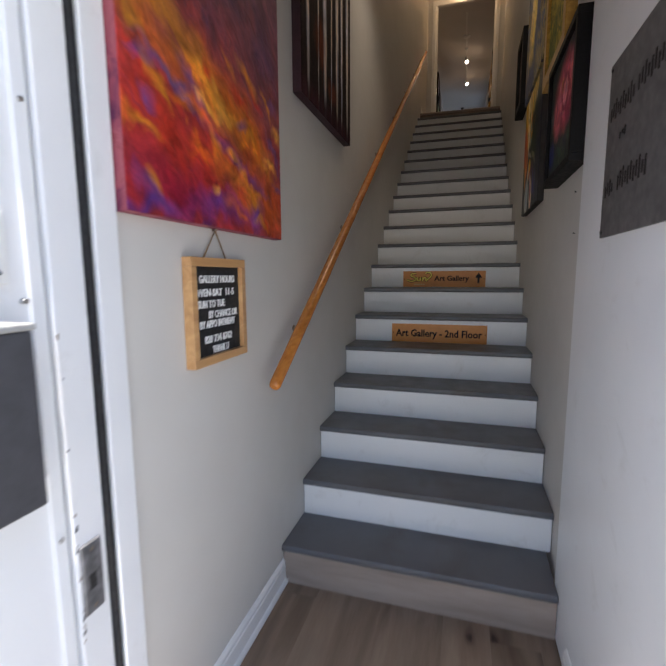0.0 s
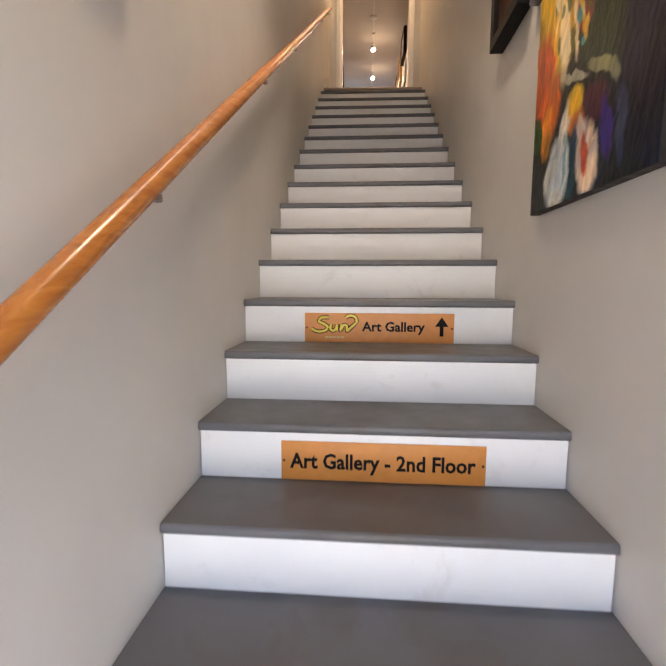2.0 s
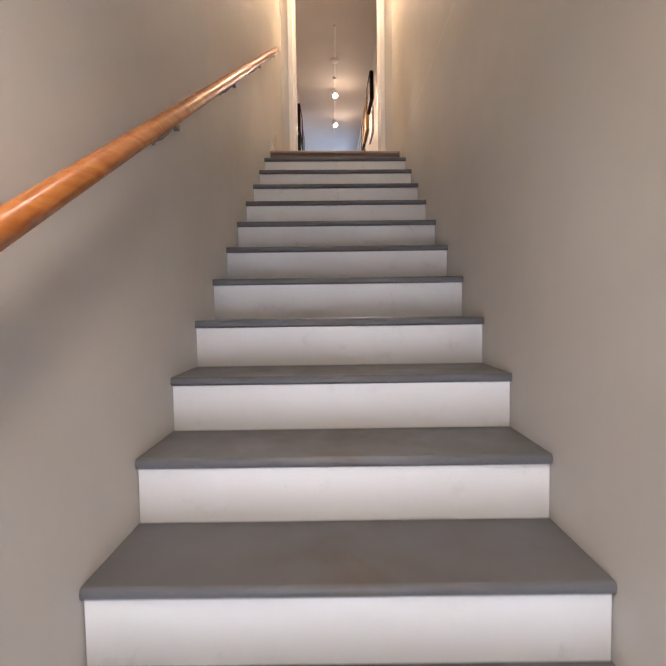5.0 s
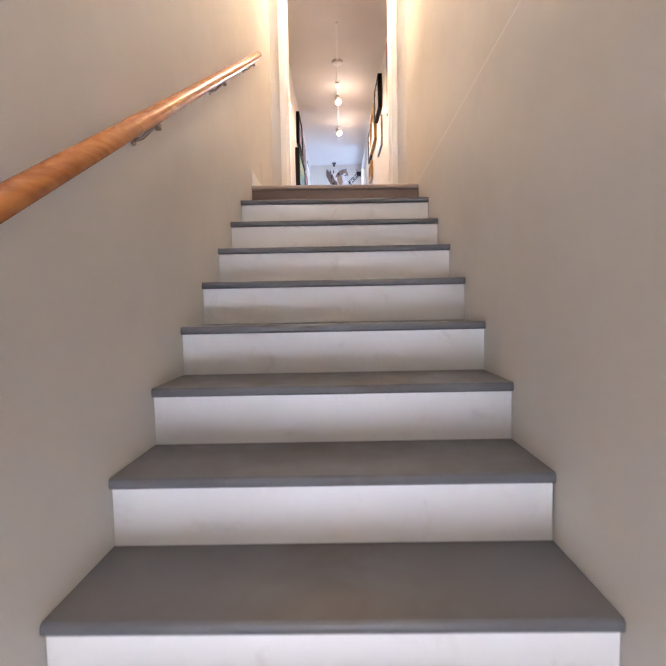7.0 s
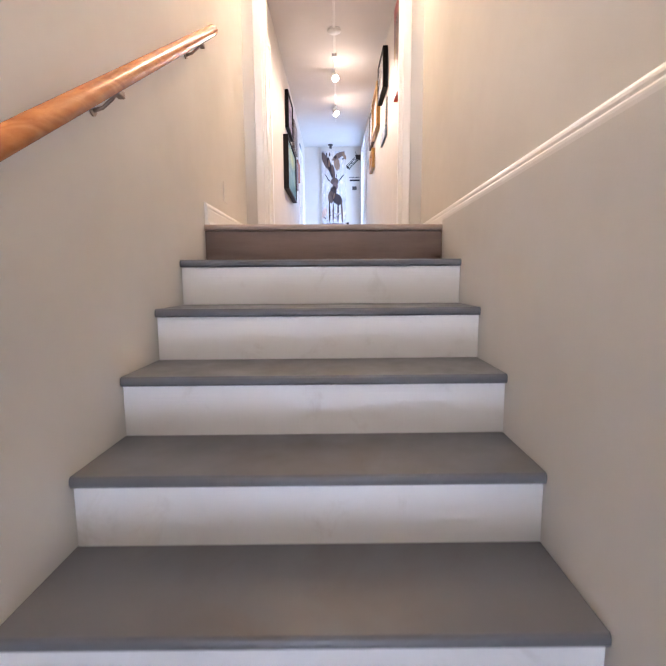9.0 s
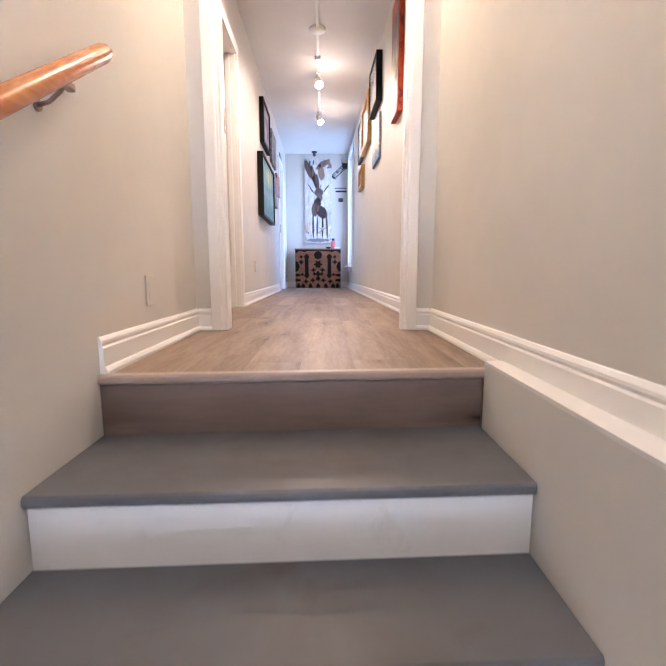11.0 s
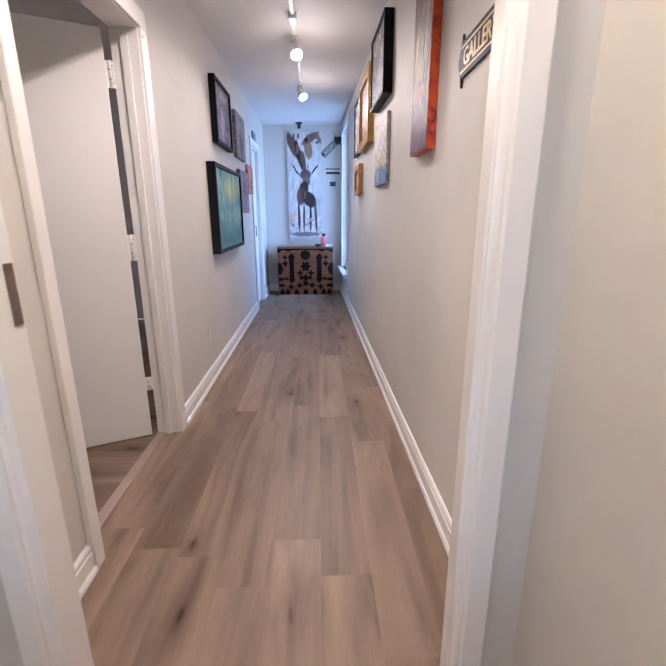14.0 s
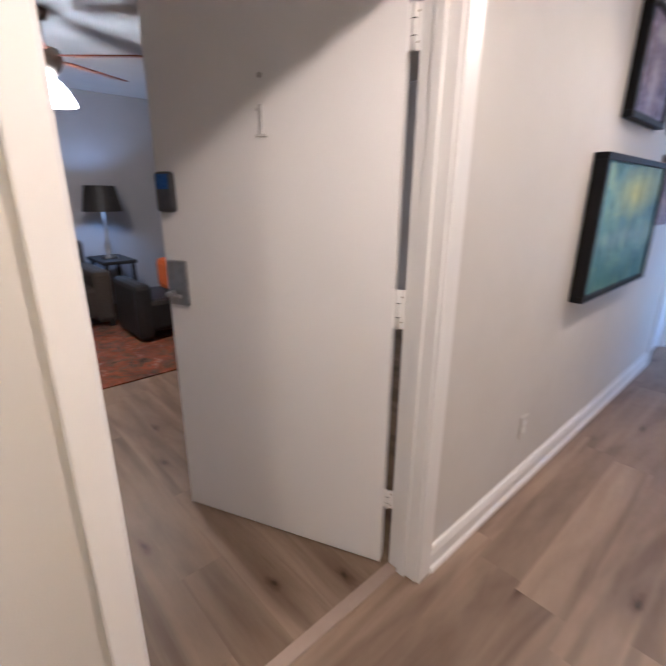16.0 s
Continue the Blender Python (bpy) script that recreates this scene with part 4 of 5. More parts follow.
city = art("city_canvas", ((0.07, 0.05, 0.06), (0.15, 0.11, 0.12), (0.22, 0.19, 0.18), (0.20, 0.10, 0.10)), ((0.5, 0.06, 0.8, 0.12, 0, (0.12, 0.05, 0.08), 0.9), (0.35, 0.50, 0.28, 0.12, 0, (0.34, 0.28, 0.10), 0.7), (0.45, 0.40, 0.20, 0.06, 0, (0.30, 0.27, 0.20), 0.8), (0.75, 0.42, 0.16, 0.12, 0, (0.07, 0.07, 0.11), 0.9), (0.55, 0.27, 0.08, 0.05, 0, (0.60, 0.12, 0.05), 0.9), (0.72, 0.24, 0.06, 0.03, 0, (0.05, 0.12, 0.32), 0.9), (0.5, 0.70, 0.5, 0.14, 0, (0.20, 0.13, 0.13), 0.8), (0.4, 0.92, 0.5, 0.12, 0, (0.42, 0.08, 0.07), 0.8)) + flecks(15, 26, ((0.50, 0.40, 0.12), (0.36, 0.33, 0.28), (0.10, 0.09, 0.12), (0.48, 0.30, 0.16)), (0.05, 0.30, 0.95, 0.68), (0.10, 0.018), 60), 8.0, 0.12, (1, 1), 1.6, 0.34, 0.5, 0.6, 70, (12, 26), 0.3, 0.16)
picture("city_painting", "thick-painted grey, gold and red abstract canvas with orange edges", HR, 7.88, 8.17, 5.366, 6.20, -1, city, 0.038, side=mottled("ember_canvas_edge", ((0.03, 0.02, 0.03), (0.52, 0.06, 0.03), (0.62, 0.11, 0.02), (0.45, 0.05, 0.03), (0.05, 0.03, 0.04)), 13.0))
# Pale ground tones and light patch paint the glossy reflection into the colour.
winter = art("winter_canvas", ((0.10, 0.10, 0.12), (0.38, 0.38, 0.40), (0.66, 0.66, 0.66)), ((0.6, 0.3, 0.3, 0.2, 20, (0.62, 0.62, 0.62), 0.8), (0.3, 0.6, 0.2, 0.2, 0, (0.16, 0.15, 0.2), 0.7)), 4.0, 0.2, (1, 1), 0.05, 0.12, 0.2, 0.3, -38, (6, 16), 0.6, 0.5)
picture("winter_picture", "glossy grey picture in a deep black frame", HR, 8.90, 9.45, 5.815, 6.26, -1, winter, 0.05, BLACKFRAME, 0.02, 0.06)
seaside = art("seaside_canvas", ((0.40, 0.42, 0.44), (0.55, 0.55, 0.54), (0.48, 0.48, 0.50)), ((0.5, 0.10, 0.7, 0.22, 0, (0.12, 0.20, 0.36), 0.9), (0.5, 0.36, 0.6, 0.07, 0, (0.46, 0.38, 0.22), 0.8), (0.3, 0.14, 0.08, 0.1, 0, (0.40, 0.44, 0.5), 0.8)), 6.0, 0.16)
picture("seaside_painting", "unframed grey sky over blue water canvas", HR, 8.93, 9.42, 5.30, 5.725, -1, seaside, 0.022)
golden = art("old_portrait_canvas", ((0.12, 0.06, 0.04), (0.34, 0.20, 0.13), (0.48, 0.34, 0.26)), ((0.5, 0.5, 0.3, 0.3, 0, (0.36, 0.24, 0.18), 0.7),), 5.0, 0.2)
picture("gilt_picture", "warm brown picture in a wide gilded frame", HR, 9.66, 10.34, 5.655, 6.215, -1, golden, 0.025, GOLDWOOD, 0.07, 0.05)
picture("small_gilt_picture", "small brown picture in a gilded frame", HR, 10.32, 10.74, 5.285, 5.565, -1, golden, 0.025, GOLDWOOD, 0.05, 0.045)
picture("dark_framed_print", "pale print in a dark frame by the window", HR, 10.38, 10.84, 5.665, 6.16, -1, winter, 0.03, BLACKFRAME, 0.03, 0.04)

BRN, BRD, TAN = (0.10, 0.066, 0.056), (0.030, 0.018, 0.020), (0.27, 0.17, 0.11)
deer = art("giraffe_canvas", ((0.50, 0.49, 0.49), (0.60, 0.59, 0.59), (0.65, 0.64, 0.63)), (
    (0.10, 0.20, 0.12, 0.06, 20, (0.50, 0.30, 0.20), 0.6), (0.90, 0.30, 0.08, 0.10, 0, (0.45, 0.44, 0.48), 0.6), (0.62, 0.83, 0.13, 0.085, -14, TAN, 0.95), (0.18, 0.865, 0.22, 0.075, -28, BRN, 0.97), (0.34, 0.79, 0.18, 0.065, -48, BRD, 0.97), (0.47, 0.72, 0.13, 0.065, -58, BRN, 0.97), (0.30, 0.84, 0.05, 0.05, 0, TAN, 0.6),
    (0.68, 0.935, 0.27, 0.040, 10, (0.17, 0.11, 0.085), 0.97), (0.92, 0.935, 0.10, 0.032, -20, TAN, 0.95), (0.88, 0.90, 0.05, 0.012, 0, BRD, 0.8), (0.20, 0.955, 0.022, 0.030, 25, BRD, 0.95), (0.33, 0.955, 0.022, 0.030, 10, BRD, 0.95), (0.56, 0.92, 0.06, 0.022, 0, BRD, 0.9),
    (0.24, 0.648, 0.13, 0.012, -24, BRD, 0.95), (0.80, 0.650, 0.12, 0.012, 22, BRD, 0.95), (0.42, 0.675, 0.018, 0.028, 6, BRD, 0.95), (0.60, 0.675, 0.018, 0.028, -6, BRD, 0.95), (0.52, 0.605, 0.17, 0.050, 0, BRN, 0.97), (0.55, 0.545, 0.12, 0.050, 0, (0.16, 0.11, 0.10), 0.97), (0.47, 0.475, 0.14, 0.075, 6, BRD, 0.97), (0.37, 0.405, 0.13, 0.085, 0, BRN, 0.97), (0.63, 0.375, 0.22, 0.075, -8, BRD, 0.97), (0.50, 0.42, 0.06, 0.03, 30, TAN, 0.5),
    (0.31, 0.21, 0.036, 0.155, 2, BRD, 0.97), (0.46, 0.20, 0.034, 0.145, -2, BRN, 0.97), (0.66, 0.21, 0.036, 0.150, -2, BRD, 0.97), (0.82, 0.21, 0.040, 0.155, 6, BRN, 0.97), (0.5, 0.040, 0.46, 0.022, 0, (0.15, 0.12, 0.13), 0.85)) + flecks(31, 18, ((0.34, 0.30, 0.30), (0.44, 0.36, 0.33), (0.20, 0.16, 0.17)), (0.02, 0.03, 0.98, 0.20), (0.06, 0.010), 0), 9.0, 0.035, (1, 3), 0.2, 0.5, 0.22, 0.25, 60, (14, 24), 0.16)
gp = thing("giraffe_painting", (0.575, END, 4.735), "tall white canvas of a brown animal bending to its young", "painting")
part("canvas", canvas_bm((0.318, END - 0.001, 4.735), (0.517, 1.575), 0.036, FACE_BACK), deer, gp)

# ---- stair signs ----
def stair_sign(k, label):
    y = k * D + OVER
    root = thing("riser_sign", (0.587, y, (k - 1) * H + 0.012), label, "sign", "signs on the risers")
    z0, z1 = (k - 1) * H + 0.0015, (k - 1) * H + 0.1285
    part("panel", boxed((0.268, y - 0.0035, z0), (0.906, y, z1), 0.001), ORANGE, root)
    for x in (0.277, 0.897):
        part("rivet", piped(((x, y - 0.005, (z0 + z1) / 2), (x, y - 0.0035, (z0 + z1) / 2)), 0.004, 8), INK, root)
    return root, y - 0.0042, z0, z1


root, y, z0, z1 = stair_sign(6, "orange riser sign lettered in black pointing to the second floor")
lettering("lettering", "Art Gallery - 2nd Floor", 0.069, INK, root, Matrix.Translation((0.298, y, z0 + 0.040)) @ FACE_BACK, 0.0006, 1.0, 0.580, 0.026)
root, y, z0, z1 = stair_sign(8, "orange riser sign with yellow logo, black words and arrow")
lettering("lettering", "Art Gallery", 0.057, INK, root, Matrix.Translation((0.518, y, z0 + 0.050)) @ FACE_BACK, 0.0006, 1.0, 0.268, 0.026)
part("arrow", outline([(0.846, 0.030), (0.862, 0.030), (0.862, 0.072), (0.882, 0.072), (0.854, 0.113), (0.826, 0.072), (0.846, 0.072)], lambda u, v: (u, y - 0.0008, z0 + v), lambda u, v: (u, y + 0.0004, z0 + v)), INK, root)
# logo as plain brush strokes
def flowing(pts, steps=5):
    """A smooth curve through the points."""
    q = [pts[0], *pts, pts[-1]]
    out = []
    for a, b, c, d in zip(q, q[1:], q[2:], q[3:]):
        for k in range(steps):
            t = k / steps
            out.append(tuple(0.5 * (2 * b[i] + (c[i] - a[i]) * t + (2 * a[i] - 5 * b[i] + 4 * c[i] - d[i]) * t * t + (3 * b[i] - a[i] - 3 * c[i] + d[i]) * t ** 3) for i in (0, 1)))
    return out + [pts[-1]]


for name, mat, dy, r in (("logo_shadow", INK, 0.0, 0.0088), ("logo_stroke", YELLOW, -0.0014, 0.0052)):
    bm = bmesh.new()
    for pts in ([(0.372, 0.108), (0.340, 0.106), (0.330, 0.090), (0.352, 0.080), (0.368, 0.066), (0.356, 0.050), (0.325, 0.046), (0.298, 0.058)], [(0.382, 0.078), (0.380, 0.058), (0.392, 0.050), (0.404, 0.060), (0.408, 0.078), (0.408, 0.050)], [(0.428, 0.078), (0.424, 0.050), (0.436, 0.074), (0.450, 0.072), (0.452, 0.050), (0.470, 0.066), (0.492, 0.088), (0.486, 0.110), (0.462, 0.116), (0.446, 0.106)]):
        tube(bm, [(u, y + dy, z0 + v) for u, v in flowing(pts)], r, 8)
    bmesh.ops.scale(bm, vec=(1, 0.10, 1), space=Matrix.Translation((0, -(y + dy), 0)), verts=bm.verts)
    part(name, bm, mat, root)
for i in range(5):
    part("logo_bar", boxed((0.358 + i * 0.017, y - 0.0006, z0 + 0.018), (0.371 + i * 0.017, y + 0.0004, z0 + 0.025), 0.0002), GOLDINK, root)

# ---- letter board ----
by0, by1, bz0, bz1 = -0.348, -0.042, 1.124, 1.443
board = thing("letter_board", (0.02, (by0 + by1) / 2, bz0), "black felt letter board in a pine frame hung by cord", "sign")
part("felt", boxed((0.002, by0 + 0.02, bz0 + 0.02), (0.018, by1 - 0.02, bz1 - 0.02), 0.001), BLACK, board)
for n, a, b in (("frame_bottom", (0.001, by0, bz0), (0.032, by1, bz0 + 0.026)), ("frame_top", (0.001, by0, bz1 - 0.026), (0.032, by1, bz1)), ("frame_side", (0.001, by0, bz0 + 0.026), (0.032, by0 + 0.026, bz1 - 0.026)), ("frame_side", (0.001, by1 - 0.026, bz0 + 0.026), (0.032, by1, bz1 - 0.026))):
    part(n, boxed(a, b, 0.002), PINE, board)
for i, (text, du, dz, w) in enumerate((("GALLERY HOURS", 0.030, 0.050, 0.225), ("WEN-SAT  11-5", 0.016, 0.092, 0.235), ("SUN TO TUE", 0.018, 0.128, 0.165), ("BY CHANCE OR", 0.078, 0.162, 0.190), ("BY APPO INTMENT", 0.024, 0.192, 0.225), ("828 734 8762", 0.050, 0.240, 0.175), ("THANK U", 0.096, 0.276, 0.105))):
    lettering("letter", text, 0.031, WHITEINK, board, Matrix.Translation((0.0195, by0 + 0.026 + 0.88 * du, bz1 - 0.026 - 0.95 * dz)) @ FACE_LEFT, 0.001, 1.0, 0.88 * w, 0.022, True)
cord = bmesh.new()
tube(cord, [(0.012, by0 + 0.09, bz1 - 0.002), (0.010, (by0 + by1) / 2 + 0.01, bz1 + 0.085), (0.012, by1 - 0.09, bz1 - 0.002)], 0.0028, 6)
part("cord", cord, THREAD, board, "twisted jute cord")
part("nail", piped(((0.0005, (by0 + by1) / 2 + 0.01, bz1 + 0.086), (0.018, (by0 + by1) / 2 + 0.01, bz1 + 0.088)), 0.004, 8), BRONZE, board)

# ---- street door leaf with mail box, entry sign ----
leaf = thing("street_door", (-0.03, -0.75, 0.0), "white street door standing open outwards, with mail box", "door")
part("door_leaf", boxed((-0.062, -1.66, 0.012), (-0.020, -0.748, 2.05), 0.003), CHIPPED, leaf)
part("edge_strip", boxed((-0.021, -0.778, 0.012), (-0.012, -0.750, 2.05), 0.002), CHIPPED, leaf)
slot = part("mail_slot_cover", boxed((-0.021, -1.06, 1.375), (-0.010, -0.815, 1.50), 0.003), WHITEPL, leaf, "white mail slot cover plate")
for yy, zz in ((-0.835, 1.395), (-0.835, 1.48), (-1.04, 1.395)):
    part("screw", piped(((-0.011, yy, zz), (-0.007, yy, zz)), 0.005, 8), BLACK, slot)
mail = part("mail_box", boxed((-0.021, -1.20, 0.99), (0.060, -0.838, 1.300), 0.004), DARKBOX, leaf, "charcoal metal mail catcher")
part("lid", boxed((-0.021, -1.205, 1.300), (0.064, -0.833, 1.312), 0.003), plain("grey_lid", (0.34, 0.34, 0.33), 0.5), mail, "light grey lid")
for yy, zz in ((-0.765, 1.70), (-0.79, 1.345), (-0.90, 1.35), (-0.765, 0.86)):
    part("screw", piped(((-0.021, yy, zz), (-0.008, yy, zz)), 0.005, 8), STEEL, leaf)

slate = thing("entry_sign", (1.13, -0.2, 1.49), "dark slate sign with worn black writing screwed on", "sign")
part("panel", boxed((1.121, -0.52, 1.492), (1.1295, 0.068, 1.955), 0.001), SLATE, slate)
for yy, zz in ((0.055, 1.507), (0.055, 1.94), (-0.507, 1.507), (-0.507, 1.94)):
    part("screw", piped(((1.1212, yy, zz), (1.118, yy, zz)), 0.005, 8), BLACK, slate)
for zz, ya, yb, hh in ((1.80, 0.045, -0.12, 0.05), (1.81, -0.15, -0.30, 0.05), (1.735, -0.04, -0.09, 0.022), (1.60, 0.05, -0.02, 0.045), (1.605, -0.05, -0.24, 0.052)):
    yy = ya
    i = 0
    while yy > yb:
        part("writing", boxed((1.1202, yy - 0.012, zz + 0.008 * (i % 2)), (1.1212, yy - 0.003, zz + hh * (0.7 + 0.3 * ((i * 7) % 3) / 2)), 0.0002), INK, slate)
        yy -= 0.018
        i += 1
for yy, zz in ((0.532, 1.703), (0.517, 1.546)):
    nail = thing("wall_nail", (W, yy, zz), "small dark bent nail in the stair wall", "nail", "nails in the stair wall")
    part("shank", piped(((W, yy, zz), (W - 0.006, yy, zz + 0.001)), 0.0018, 8), BLACK, nail)
    part("head", piped(((W - 0.005, yy, zz + 0.001), (W - 0.007, yy, zz + 0.001)), 0.0034, 10), BLACK, nail)
card = thing("picture_tag", (W, 2.06, 2.36), "small painted card pinned beside the canvas", "card")
part("card", boxed((W - 0.004, 2.035, 2.33), (W - 0.001, 2.075, 2.40), 0.0005), plain("printed_card", (0.42, 0.17, 0.06), 0.5, 0, 0.5, 60), card)

# ---- gallery arrow signs ----
ARROW = [(0.028, -0.026), (0.034, 0.0), (0.32, 0.0), (0.325, -0.035), (0.42, 0.05), (0.325, 0.135), (0.32, 0.10), (0.034, 0.10), (0.028, 0.122), (0.0, 0.05)]


def gallery_sign(m, s, ink, label):
    root = thing("gallery_sign", m.translation, label, "sign", "gallery arrow signs")
    put = lambda u, v, w: m @ Vector((u * s, v * s, w))
    part("board", outline(ARROW, lambda u, v: put(u, v, 0.012), lambda u, v: put(u, v, 0.001)), BLACK, root)
    inner = [(0.022, 0.014), (0.30, 0.014), (0.30, 0.019), (0.022, 0.019)]
    for dv in (0.0, 0.068):
        part("gold_line", outline([(u, v + dv) for u, v in inner], lambda u, v: put(u, v, 0.0135), lambda u, v: put(u, v, 0.0118)), ink, root)
    lettering("lettering", "GALLERY", 0.066 * s, ink, root, m @ Matrix.Translation((0.045 * s, 0.028 * s, 0.0128)), 0.0008, 1.0, 0.245 * s)
    part("hanger", piped((put(0.36, 0.10, 0.006), put(0.36, 0.165, 0.008), put(0.385, 0.18, 0.008)), 0.0045 * s, 8), BLACK, root)
    return root


gallery_sign(Matrix.Translation((east_x(7.42), 7.62, 5.534)) @ Matrix.Rotation(SLANT, 4, "Z") @ FACE_RIGHT @ pose(0, 0, 0, 0, 0, 2), 1.08, GOLDINK, "black arrow-shaped gallery sign with gold letters, tilted")
gallery_sign(Matrix.Translation((0.882, END, 5.93)) @ FACE_BACK @ pose(0, 0, 0, 0, 0, 43), 0.95, WHITEINK, "black arrow-shaped gallery sign with pale letters, tilted")
wordsign = thing("end_wall_sign", (1.0, END, 5.70), "small black sign bars under grey writing", "sign")
part("bar", boxed((0.91, END - 0.008, 5.700), (1.122, END - 0.001, 5.733), 0.001), BLACK, wordsign)
for i in range(8):
    part("writing", boxed((0.90 + i * 0.028, END - 0.003, 5.765), (0.92 + i * 0.028, END - 0.001, 5.785 + 0.006 * (i % 2)), 0.0004), DARKBOX, wordsign)
ctl = thing("wall_control", (1.01, END, 5.52), "small square black control on the end wall", "switch")
part("body", boxed((0.966, END - 0.022, 5.522), (1.054, END - 0.001, 5.590), 0.004), BLACK, ctl)
part("screen", boxed((0.978, END - 0.0235, 5.540), (1.042, END - 0.021, 5.580), 0.001), DARKBOX, ctl)
det = thing("smoke_detector", (0.51, 12.98, CEIL), "small dark ceiling detector near the end wall", "detector")
dbm = bmesh.new()
turned(dbm, (0.51, 12.95, CEIL), [(0.05, -0.001), (0.05, -0.018), (0.026, -0.024), (0.026, -0.075), (0.018, -0.082), (0.001, -0.083)], 20)
part("body", dbm, DARKBOX, det)
tag = thing("door_plate", (HL, 12.02, 6.0), "small blue grey plate above the far door", "sign")
part("plate", boxed((HL + 0.001, 11.90, 6.015), (HL + 0.014, 12.16, 6.115), 0.002), plain("blue_grey_plate", (0.10, 0.17, 0.22), 0.4), tag)

# ---- wall plates ----
def outlet(x, y, z, label, cover, face):
    root = thing("wall_outlet", (x, y, z), label, "outlet", "wall outlets")
    part("cover", boxed((x + 0.0005, y - 0.036, z - 0.058), (x + 0.007, y + 0.036, z + 0.058), 0.003), cover, root)
    for dz in (-0.02, 0.02):
        part("socket", boxed((x + 0.0065, y - 0.017, z + dz - 0.014), (x + 0.0085, y + 0.017, z + dz + 0.014), 0.003), face, root)


outlet(0.0, 6.205, FLOOR + 0.235, "outlet cover painted over in the wall's greige", WALL, WALL)
outlet(HL, 9.12, FLOOR + 0.36, "white outlet cover low on the hall wall", WALL, WHITEPL)

# ---- apartment door, standing open into the room ----
hx, hy = -0.182, 8.300
ang = math.degrees(math.atan2(-0.405, -0.872))
M = pose(hx, hy, FLOOR, 0, 0, ang)          # local x along the leaf from its hinges, local -y... towards the hall side
adoor = tagged(new("apartment_door"), "white flush apartment door standing ajar with keypad and handle", "door")
adoor.matrix_world = M


def leaf_part(name, bm, mat, label="", parent=None):
    me = mesh_of(name, bm, mat)
    ob = new(name, me)
    ob.parent = parent or adoor
    return tagged(ob, label)


LW = 0.955
leaf_part("door_leaf", boxed((0.020, -0.022, 0.006), (LW, 0.022, 2.035), 0.002), DOORWHITE)
f = 0.022       # the face seen from the hall
for z0, z1 in ((0.275, 0.352), (0.993, 1.124), (1.792, 1.905)):
    hb = boxed((-0.016, f - 0.010, z0), (0.022, f - 0.004, z1), 0.001)
    tube(hb, ((0.004, f - 0.002, z0), (0.004, f - 0.002, z1)), 0.0065, 10)
    hinge = leaf_part("hinge", hb, TRIM, "white painted hinge")
    # Black rings paint the shade of the slits between knuckles.
    for q in (0.30, 0.66):
        leaf_part("knuckle_gap_dark", piped(((0.004, f - 0.002, z0 + q * (z1 - z0)), (0.004, f - 0.002, z0 + q * (z1 - z0) + 0.0025)), 0.0072, 10), BLACK, "", hinge)
    for q in (0.18, 0.82):
        leaf_part("screw", piped(((-0.008, f - 0.0045, z0 + q * (z1 - z0)), (-0.008, f - 0.003, z0 + q * (z1 - z0))), 0.003, 8), BRONZE, "", hinge)
leaf_part("peephole", piped(((0.490, f, 1.772), (0.490, f + 0.006, 1.772)), 0.0085, 14), STEEL, "small steel peephole")
NICKEL = plain("satin_nickel", (0.62, 0.61, 0.60), 0.35, 0.35)
num = leaf_part("door_number", boxed((0.484, f, 1.600), (0.498, f + 0.006, 1.690), 0.002), NICKEL, "small steel number one")
leaf_part("numeral_flag", boxed((0.496, f, 1.672), (0.508, f + 0.006, 1.680), 0.001), NICKEL, "", num)
leaf_part("numeral_foot", boxed((0.470, f, 1.594), (0.512, f + 0.006, 1.602), 0.001), NICKEL, "", num)
key = leaf_part("keypad_lock", boxed((0.862, f, 1.345), (0.944, f + 0.030, 1.490), 0.014), plain("gunmetal", (0.10, 0.10, 0.11), 0.35, 0.8), "dark steel keypad lock with blue face")
leaf_part("keypad_face", boxed((0.874, f + 0.024, 1.425), (0.934, f + 0.030, 1.482), 0.004), plain("blue_keypad", (0.015, 0.07, 0.26), 0.3), "blue keypad cover", key)
hplate = leaf_part("handle_plate", boxed((0.845, f, 0.985), (0.942, f + 0.014, 1.165), 0.008), STEEL, "steel handle plate")
lev = bmesh.new()
tube(lev, [(0.915, f + 0.01, 1.035), (0.915, f + 0.05, 1.035), (0.905, f + 0.055, 1.035), (0.845, f + 0.055, 1.033)], (0.011, 0.010, 0.010, 0.008), 12)
leaf_part("lever", lev, STEEL, "steel lever handle", hplate)
# Black stub paints the dark of a small hole; nothing is drilled.
part("jamb_hole_dark", piped(((HL + 0.02, DOOR_B + 0.018, 5.897), (HL + 0.0225, DOOR_B + 0.018, 5.897)), 0.004, 8), BLACK, flat)

# ---- chest at the hall's end ----
cx0, cx1, cy, cz = 0.146, 0.998, 12.715, FLOOR + 0.735
CHESTWOOD = timber("chest_elm", (0.12, 0.042, 0.018), (0.22, 0.088, 0.038), 0.38, (4, 30, 22))
IRON = plain("black_iron_mounts", (0.010, 0.007, 0.006), 0.6, 0.0)
IRON.node_tree.nodes["Principled BSDF"].inputs["Specular IOR Level"].default_value = 0.12
chest = thing("wooden_chest", (0.572, 12.9, FLOOR), "tall brown wooden chest with black iron mounts", "chest")
part("body", boxed((cx0, cy, FLOOR + 0.001), (cx1, END - 0.03, cz - 0.024), 0.005), CHESTWOOD, chest)
part("top_board", boxed((cx0 - 0.006, cy - 0.008, cz - 0.024), (cx1 + 0.006, END - 0.028, cz), 0.004), CHESTWOOD, chest)
cu0, cw, ch = cx0, cx1 - cx0, 0.735


